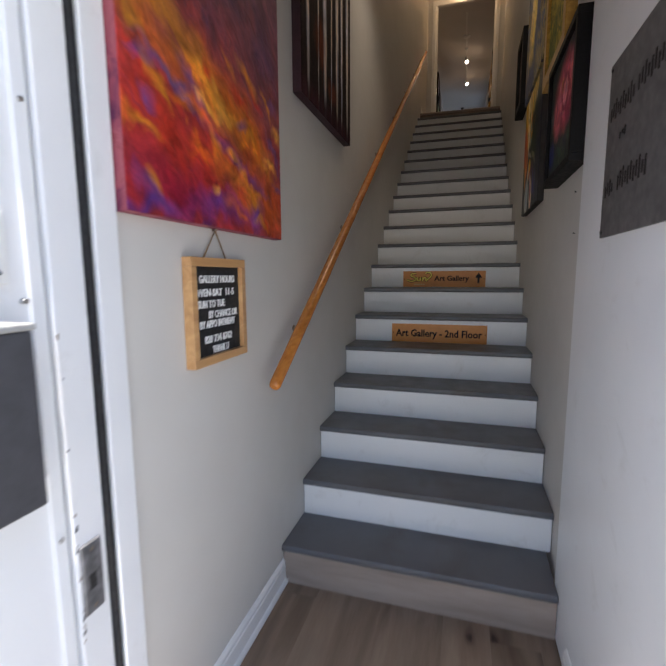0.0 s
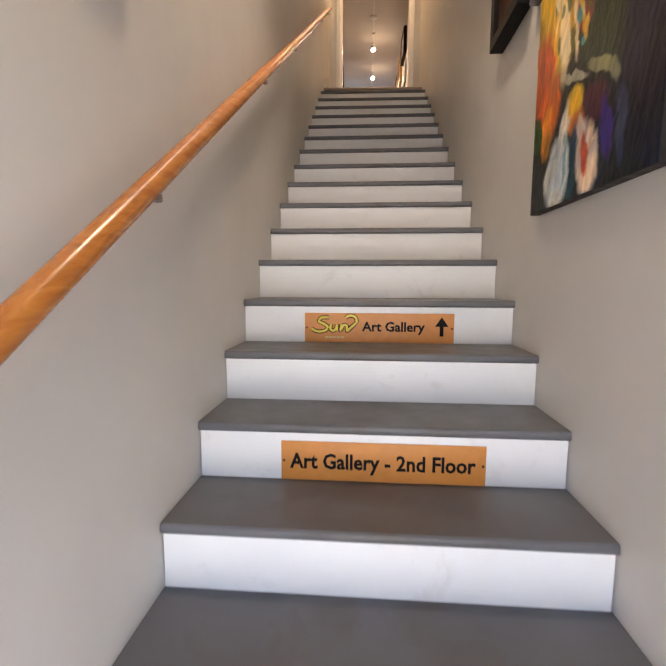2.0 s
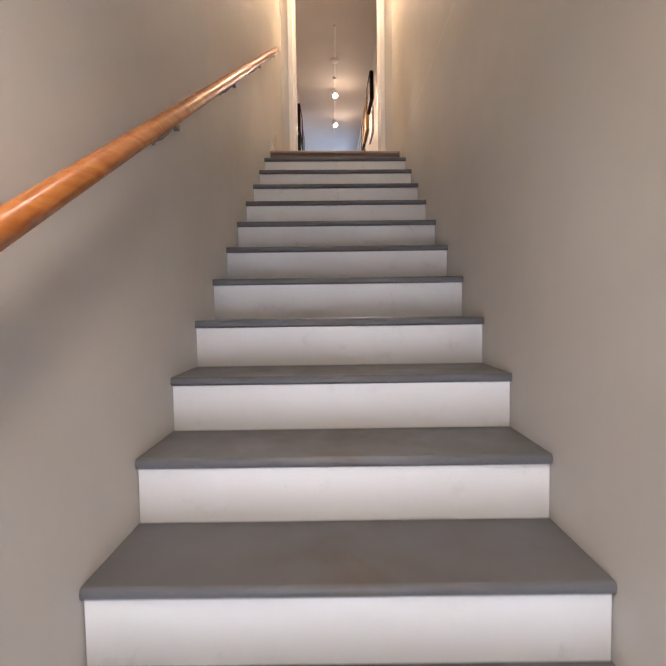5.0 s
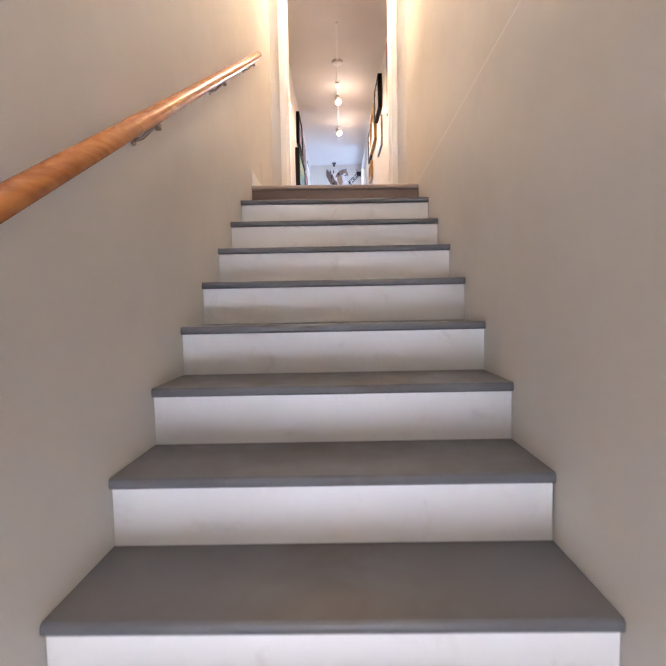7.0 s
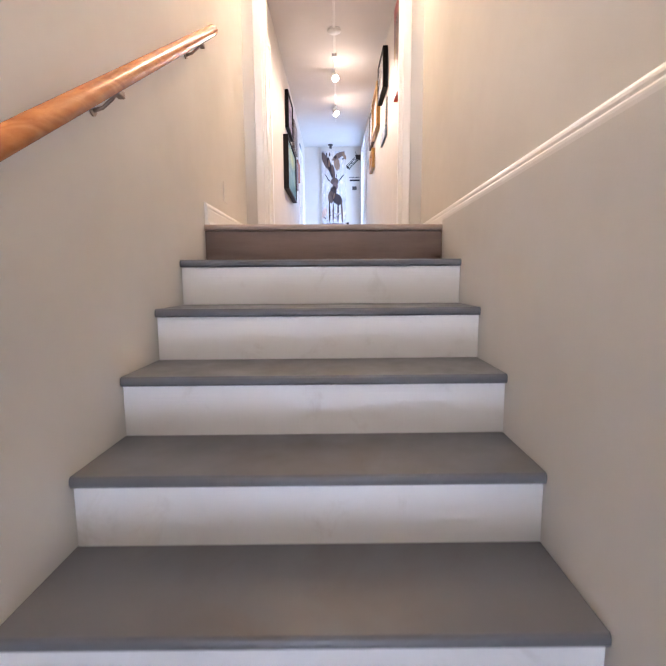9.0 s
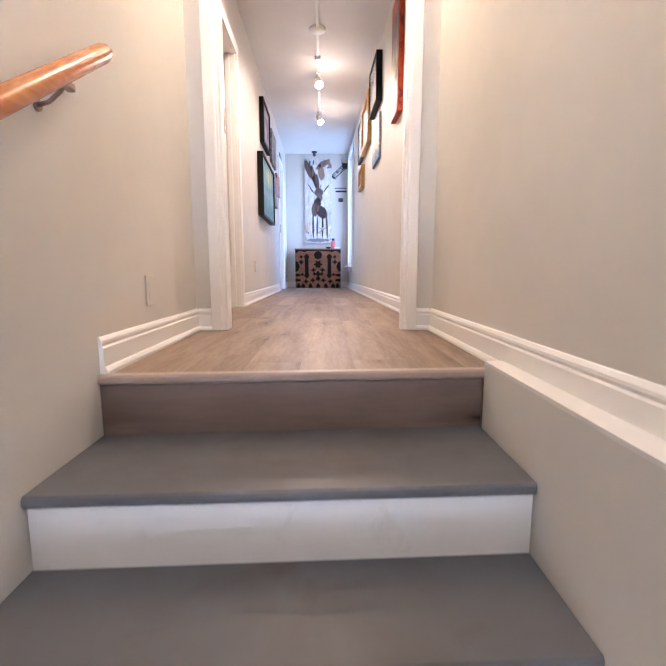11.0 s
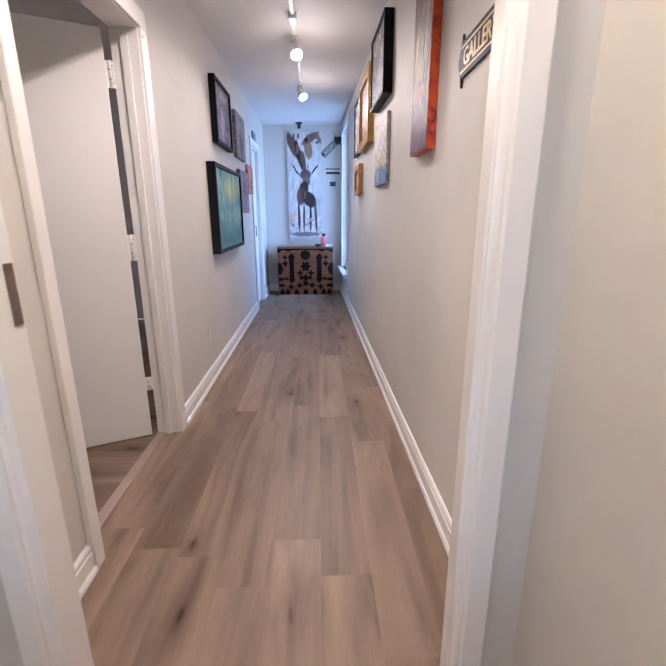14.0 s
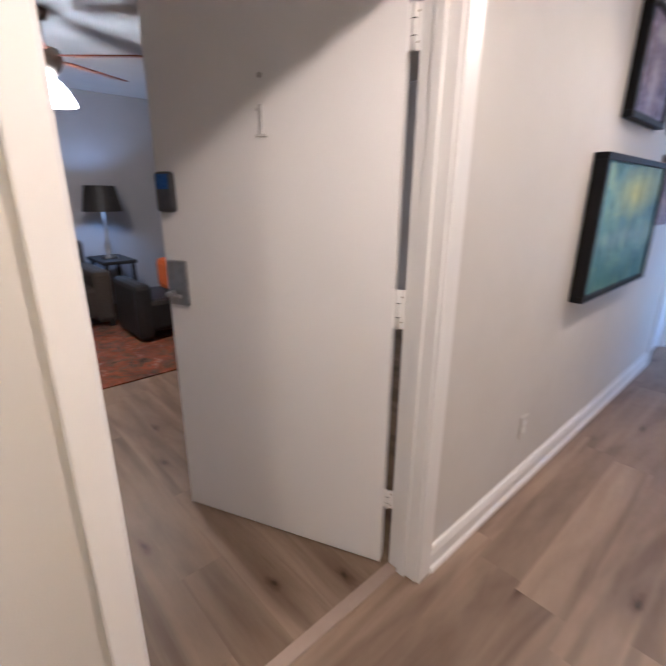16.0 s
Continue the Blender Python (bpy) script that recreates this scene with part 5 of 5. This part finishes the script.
def mount(points, thick=0.004, name="mount"):
    return part(name, outline([(cx0 + u * cw, FLOOR + v * ch) for u, v in points], lambda x, z: (x, cy - thick, z), lambda x, z: (x, cy + 0.001, z)), IRON, chest)


def disc(u, v, r, lobes=0, depth=0.0):
    pts = []
    for i in range(24):
        a = i * math.tau / 24
        rr = r * (1 + depth * math.cos(lobes * a))
        pts.append((u + rr * math.cos(a), v + rr * math.sin(a) * cw / ch))
    return pts


mount(disc(0.5, 0.835, 0.088, 8, 0.06), 0.008, "lock_plate")
mount([(u, v) for u, v in disc(0.5, 0.60, 0.08, 6, 0.30)], 0.005, "lock_mount")
mount(disc(0.5, 0.36, 0.055, 4, 0.2))
mount(disc(0.5, 0.245, 0.05, 5, 0.2))
for u in (0.25, 0.75):
    strap = mount([(u - 0.045, 0.83), (u - 0.06, 0.79), (u - 0.04, 0.74), (u - 0.042, 0.36), (u - 0.06, 0.32), (u, 0.24), (u + 0.06, 0.32), (u + 0.042, 0.36), (u + 0.04, 0.74), (u + 0.06, 0.79), (u + 0.045, 0.83), (u, 0.87)], 0.005, "strap")
    mount(disc(u - 0.12 if u < 0.5 else u + 0.12, 0.79, 0.032, 4, 0.2))
    mount(disc(u + 0.17 if u < 0.5 else u - 0.17, 0.36, 0.034, 4, 0.25))
for s in (0, 1):
    fx = (lambda u: u) if s == 0 else (lambda u: 1 - u)
    mount([(fx(0.0), 0.97), (fx(0.10), 0.97), (fx(0.06), 0.91), (fx(0.0), 0.87)], 0.005, "corner_mount")
    mount([(fx(0.0), 0.69), (fx(0.06), 0.66), (fx(0.10), 0.55), (fx(0.06), 0.44), (fx(0.0), 0.41)], 0.005, "edge_mount")
    for v in (0.33, 0.20):
        mount([(fx(0.0), v + 0.035), (fx(0.09), v + 0.03), (fx(0.13), v), (fx(0.09), v - 0.03), (fx(0.0), v - 0.035)], 0.005, "edge_mount")
    mount(disc(fx(0.155), 0.345, 0.03, 4, 0.2))
mount([(0.0, 0.972), (1.0, 0.972), (1.0, 0.94), (0.86, 0.935), (0.80, 0.905), (0.74, 0.935), (0.62, 0.935), (0.5, 0.945), (0.38, 0.935), (0.26, 0.935), (0.20, 0.905), (0.14, 0.935), (0.0, 0.94)], 0.004, "top_band")
for u, v in ((0.40, 0.46), (0.60, 0.46), (0.13, 0.66), (0.87, 0.66), (0.385, 0.20), (0.615, 0.20), (0.23, 0.17), (0.77, 0.17)):
    mount(disc(u, v, 0.042, 4, 0.35))
for u in (0.07, 0.17, 0.33, 0.5, 0.67, 0.83, 0.93):
    mount([(u - 0.045, 0.004), (u - 0.04, 0.07), (u, 0.135), (u + 0.04, 0.07), (u + 0.045, 0.004)], 0.005, "foot_mount")

ctop = cz
jar = thing("pink_bottle", (0.86, 12.86, ctop), "pink glass bottle with black cap on the chest", "bottle")
jb = bmesh.new()
turned(jb, (0.86, 12.86, ctop + 0.001), [(0.040, 0), (0.046, 0.01), (0.046, 0.13), (0.030, 0.15), (0.022, 0.155)], 18)
part("body", jb, plain("pink_glass", (0.62, 0.16, 0.17), 0.2), jar)
jc = bmesh.new()
turned(jc, (0.86, 12.86, ctop + 0.155), [(0.028, 0), (0.028, 0.035), (0.024, 0.04)], 18)
part("cap", jc, BLACK, jar, "black cap")
tray = thing("card_holder", (0.935, 12.80, ctop), "small white card stack on the chest", "cards")
part("cards", boxed((0.885, 12.76, ctop + 0.001), (0.985, 12.84, ctop + 0.035), 0.003), WHITEPL, tray)
pot = thing("dark_dish", (0.77, 12.80, ctop), "small dark dish on the chest", "dish")
pb = bmesh.new()
turned(pb, (0.77, 12.80, ctop + 0.001), [(0.030, 0), (0.048, 0.012), (0.052, 0.03), (0.045, 0.034)], 18)
part("bowl", pb, BLACK, pot)

# ---- hall window ----
win = thing("window_1", (HR, (WIN_A + WIN_B) / 2, WIN_Z0), "white-framed sash window with pale daylight at the hall's end", "window", kind="structure")
for n, a, b in (("casing", (HR - 0.020, WIN_A - 0.08, WIN_Z0), (HR + 0.002, WIN_A, WIN_Z1)), ("casing", (HR - 0.020, WIN_B, WIN_Z0), (HR + 0.002, WIN_B + 0.08, WIN_Z1)), ("head_casing", (HR - 0.020, WIN_A - 0.08, WIN_Z1), (HR + 0.002, WIN_B + 0.08, WIN_Z1 + 0.08)),
                ("window_sill", (HR - 0.075, WIN_A - 0.10, WIN_Z0 - 0.03), (HR + 0.10, WIN_B + 0.10, WIN_Z0)), ("apron", (HR - 0.018, WIN_A - 0.08, WIN_Z0 - 0.11), (HR + 0.002, WIN_B + 0.08, WIN_Z0 - 0.03)),
                ("stile", (HR + 0.07, WIN_A, WIN_Z0), (HR + 0.11, WIN_A + 0.045, WIN_Z1)), ("stile", (HR + 0.07, WIN_B - 0.045, WIN_Z0), (HR + 0.11, WIN_B, WIN_Z1)), ("rail", (HR + 0.07, WIN_A, WIN_Z0), (HR + 0.11, WIN_B, WIN_Z0 + 0.06)), ("rail", (HR + 0.07, WIN_A, WIN_Z1 - 0.05), (HR + 0.11, WIN_B, WIN_Z1)), ("meeting_rail", (HR + 0.07, WIN_A, 5.30), (HR + 0.11, WIN_B, 5.345))):
    part(n, boxed(a, b, 0.003), TRIM, win)
glass, gnt, gb = nodes_of("window_glass", 0.02)
gb.inputs["Transmission Weight"].default_value = 1.0
gb.inputs["IOR"].default_value = 1.45
for za, zb in ((WIN_Z0 + 0.06, 5.30), (5.345, WIN_Z1 - 0.05)):
    pane = part("pane", boxed((HR + 0.088, WIN_A + 0.045, za), (HR + 0.092, WIN_B - 0.045, zb)), glass, win)
    pane.visible_shadow = False

win.location.x, win.rotation_euler = east_x((WIN_A + WIN_B) / 2), (0, 0, SLANT)

# ---- track light ----
track = thing("track_light", (0.62, 9.8, CEIL), "white ceiling track with two lit spot heads", "track light")
part("track_rail", boxed((0.606, 8.02, CEIL - 0.020), (0.634, 11.62, CEIL - 0.0005), 0.003), WHITEPL, track)
can = bmesh.new()
turned(can, (0.62, 8.85, CEIL - 0.0005), [(0.075, 0), (0.075, -0.018), (0.066, -0.026), (0.001, -0.028)], 28)
part("canopy", can, WHITEPL, track)
part("connector", boxed((0.592, 9.34, CEIL - 0.040), (0.648, 9.46, CEIL - 0.0005), 0.006), WHITEPL, track)
for y, aim in ((10.93, (0.47, -0.58, -1.02)), (9.72, (0.27, -0.82, -1.22))):
    d = Vector(aim).normalized()
    c = Vector((0.62, y, CEIL - 0.105))
    head = part("spot_head", piped([c - d * 0.060, c - d * 0.055, c - d * 0.01, c + d * 0.035, c + d * 0.05], (0.018, 0.030, 0.034, 0.046, 0.048), 20), WHITEPL, track, "white spot head")
    part("stem", piped(((0.62, y, CEIL - 0.018), (0.62, y, CEIL - 0.10)), 0.008, 10), WHITEPL, head)
    part("adapter", boxed((0.598, y - 0.05, CEIL - 0.034), (0.642, y + 0.05, CEIL - 0.018), 0.005), WHITEPL, head)
    part("lamp_face", piped([c + d * 0.0505, c + d * 0.056], (0.042, 0.036), 20), BULB, head, "glowing lamp face")

# ---- landing lamp and stairwell lamp ----
ll = thing("landing_light", (0.62, 6.60, CEIL), "amber glass lamp hanging over the passage head", "ceiling light")
lb = bmesh.new()
turned(lb, (0.62, 6.60, CEIL - 0.0005), [(0.06, 0), (0.06, -0.02), (0.012, -0.03), (0.010, -0.16), (0.03, -0.17)], 20)
part("stem", lb, BRONZE, ll)
lg = bmesh.new()
turned(lg, (0.62, 6.60, CEIL - 0.36), [(0.03, 0), (0.06, 0.012), (0.075, 0.05), (0.068, 0.10), (0.055, 0.11)], 20)
part("shade", lg, AMBERGLASS, ll, "glowing amber glass shade")
# Unseen disc, added to house the fill over the upper stairs.
ul = thing("upper_fill_disc", (0.60, 3.70, CEIL), "unseen white ceiling disc added for the upper stair fill", "ceiling light")
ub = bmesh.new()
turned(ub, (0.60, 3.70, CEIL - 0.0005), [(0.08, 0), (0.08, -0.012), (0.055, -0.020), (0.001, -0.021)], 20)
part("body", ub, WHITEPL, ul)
sl = thing("stairwell_light", (0.57, 1.72, 4.0), "small white ceiling spot above the stairs", "ceiling light")
sb = bmesh.new()
turned(sb, (0.57, 1.72, 3.9995), [(0.07, 0), (0.07, -0.012), (0.05, -0.018), (0.001, -0.019)], 20)
part("body", sb, WHITEPL, sl)

# ---- living room seen through the door ----
FANWOOD = timber("fan_blade_wood", (0.10, 0.025, 0.01), (0.26, 0.07, 0.02), 0.3, (12, 12, 30))
fan = thing("ceiling_fan", (-3.0, 8.0, CEIL), "brown wooden ceiling fan with lit glass shade", "ceiling fan")
fb = bmesh.new()
turned(fb, (-3.0, 8.0, CEIL), [(0.07, 0), (0.06, -0.05), (0.014, -0.06), (0.014, -0.20), (0.10, -0.22), (0.12, -0.28), (0.09, -0.34), (0.05, -0.38)], 24)
part("motor", fb, BRONZE, fan)
for i in range(5):
    a = math.radians(46 + 72 * i)
    bm = bmesh.new()
    box(bm, (0.15, -0.078, -0.266), (0.66, 0.078, -0.256), 0.004)
    bmesh.ops.rotate(bm, cent=(0.4, 0, -0.26), matrix=Matrix.Rotation(radians(12), 3, "X"), verts=bm.verts)
    bmesh.ops.transform(bm, matrix=Matrix.Translation((-3.0, 8.0, CEIL)) @ Matrix.Rotation(a, 4, "Z"), verts=bm.verts)
    part("blade", bm, FANWOOD, fan)
gbm = bmesh.new()
turned(gbm, (-3.0, 8.0, CEIL - 0.55), [(0.155, 0.0), (0.148, 0.02), (0.135, 0.05), (0.115, 0.09), (0.085, 0.13), (0.055, 0.155), (0.045, 0.17)], 28)
part("shade", gbm, FANGLASS, fan, "glowing white glass shade")
CLOTH = plain("grey_upholstery", (0.052, 0.044, 0.038), 0.9, 0, 0.2, 60)
sofa = thing("sofa", (-4.75, 8.12, FLOOR), "grey upholstered sofa against the far wall", "sofa")
for n, a, b in (("seat", (-5.2, 7.52, FLOOR + 0.12), (-4.30, 8.52, FLOOR + 0.45)), ("backrest", (-5.30, 7.52, FLOOR + 0.12), (-5.02, 8.52, FLOOR + 0.88)), ("arm", (-5.25, 8.38, FLOOR + 0.06), (-4.28, 8.57, FLOOR + 0.62)), ("arm", (-5.25, 7.42, FLOOR + 0.06), (-4.28, 7.62, FLOOR + 0.62))):
    part(n, boxed(a, b, 0.05), CLOTH, sofa)
for x in (-5.2, -4.35):
    for y in (7.49, 8.49):
        part("leg", boxed((x, y, FLOOR + 0.001), (x + 0.06, y + 0.06, FLOOR + 0.10), 0.006), BLACK, sofa)
chair = thing("armchair", (-3.9, 9.0, FLOOR), "black leather armchair beside the sofa", "armchair")
for n, a, b in (("seat", (-4.15, 8.62, FLOOR + 0.10), (-3.45, 9.25, FLOOR + 0.42)), ("arm", (-4.15, 8.52, FLOOR + 0.03), (-3.45, 8.68, FLOOR + 0.58)), ("backrest", (-4.15, 9.10, FLOOR + 0.10), (-3.45, 9.35, FLOOR + 0.85))):
    part(n, boxed(a, b, 0.05), BLACK, chair)
cush = thing("cushion", (-3.9, 9.05, FLOOR + 0.43), "orange cushion on the armchair", "cushion")
part("cover", boxed((-4.05, 8.95, FLOOR + 0.42), (-3.70, 9.09, FLOOR + 0.75), 0.06), plain("orange_cloth", (0.55, 0.12, 0.02), 0.9), cush)
tbl = thing("side_table", (-4.95, 8.75, FLOOR), "dark side table under the lamp", "table")
part("tabletop", boxed((-5.25, 8.59, FLOOR + 0.62), (-4.60, 8.96, FLOOR + 0.66), 0.006), BLACK, tbl)
for x in (-5.22, -4.66):
    for y in (8.61, 8.90):
        part("leg", boxed((x, y, FLOOR + 0.001), (x + 0.04, y + 0.04, FLOOR + 0.62), 0.003), BLACK, tbl)
tl = thing("table_lamp", (-4.9, 8.75, FLOOR + 0.66), "table lamp with a black tapered shade", "lamp")
tb = bmesh.new()
turned(tb, (-4.9, 8.75, FLOOR + 0.661), [(0.08, 0), (0.08, 0.02), (0.02, 0.04), (0.035, 0.14), (0.012, 0.24), (0.012, 0.58)], 18)
part("base", tb, STEEL, tl)
ts = bmesh.new()
n = 28
rings = [[ts.verts.new((-4.9 + r * math.cos(i * math.tau / n), 8.75 + r * math.sin(i * math.tau / n), FLOOR + z)) for i in range(n)] for r, z in ((0.21, 1.20), (0.16, 1.48), (0.155, 1.48), (0.205, 1.20))]
for q in range(4):
    for i in range(n):
        ts.faces.new((rings[q][i], rings[q][(i + 1) % n], rings[(q + 1) % 4][(i + 1) % n], rings[(q + 1) % 4][i]))
part("shade", ts, BLACK, tl, "black fabric shade")
rugm = art("rug_weave", ((0.04, 0.028, 0.022), (0.12, 0.075, 0.05), (0.20, 0.05, 0.025), (0.22, 0.165, 0.12)), (), 9.0, 0.3, (1, 2), 0.3, 0.95, 0.3, 0.4, 0, (16, 22))
rug = thing("area_rug", (-3.4, 8.3, FLOOR), "patterned red and brown area rug on planks", "rug")
part("woven_cloth", canvas_bm((-4.5, 7.0, FLOOR + 0.001), (1.85, 2.0), 0.010, Matrix.Identity(4)), rugm, rug)


# ---- floor planks ----
def planks(parent, x0, x1, y0, y1, z, wide, long, mat, along="y", seed=3, skew=0.0):
    """Rows of boards; skew sets the start of each row back along an edge that is not square."""
    rnd = random.Random(seed)
    cache = {}
    a0, a1, b0, b1 = (x0, x1, y0, y1) if along == "y" else (y0, y1, x0, x1)
    a, first = a0, b0
    while a < a1 - 0.002:
        w = min(wide, a1 - a)
        b0 = first + skew * max(0.0, a - a0 - 0.06)
        b = b0 - rnd.uniform(0.1, long - 0.1)
        while b < b1:
            lo, hi = max(b, b0), min(b + long, b1)
            if hi - lo > 0.01:
                size = (round(w, 4), round(hi - lo, 4))
                if size not in cache:
                    bm = bmesh.new()
                    sx, sy = size if along == "y" else size[::-1]
                    box(bm, (0, 0, -0.009), (sx, sy, -0.0003))
                    tops = [v for v in bm.verts if v.co.z > -0.002]
                    up = bmesh.ops.extrude_face_region(bm, geom=[f for f in bm.faces if all(v in tops for v in f.verts)])
                    for v in [g for g in up["geom"] if isinstance(g, bmesh.types.BMVert)]:
                        v.co.z = 0.0
                        v.co.x += 0.0003 if v.co.x < sx / 2 else -0.0003
                        v.co.y += 0.0003 if v.co.y < sy / 2 else -0.0003
                    cache[size] = mesh_of("plank", bm, mat)
                ob = new("plank", cache[size])
                ob.parent = parent
                ob.location = (a, lo, z) if along == "y" else (lo, a, z)
            b += long
        a += wide


hall_floor = tagged(new("floor"), "grey brown oak plank floor of landing and hall", "floor", "", "structure")
planks(hall_floor, -0.12, 1.262, EDGE_L + 0.012, END, FLOOR, 0.178, 1.22, OAK, "y", 5, 0.048)
entry_floor = tagged(new("floor_entry"), "grey brown oak plank floor of the entry", "floor", "", "structure")
planks(entry_floor, 0.0, 1.13, -0.66, 0.30, 0.0, 0.178, 1.22, OAK, "y", 8)
room_floor = tagged(new("floor_room"), "brown plank floor of the living room", "floor", "", "structure")
planks(room_floor, -5.35, -0.172, 6.4, 10.2, FLOOR, 0.178, 1.22, OAKX, "x", 9)
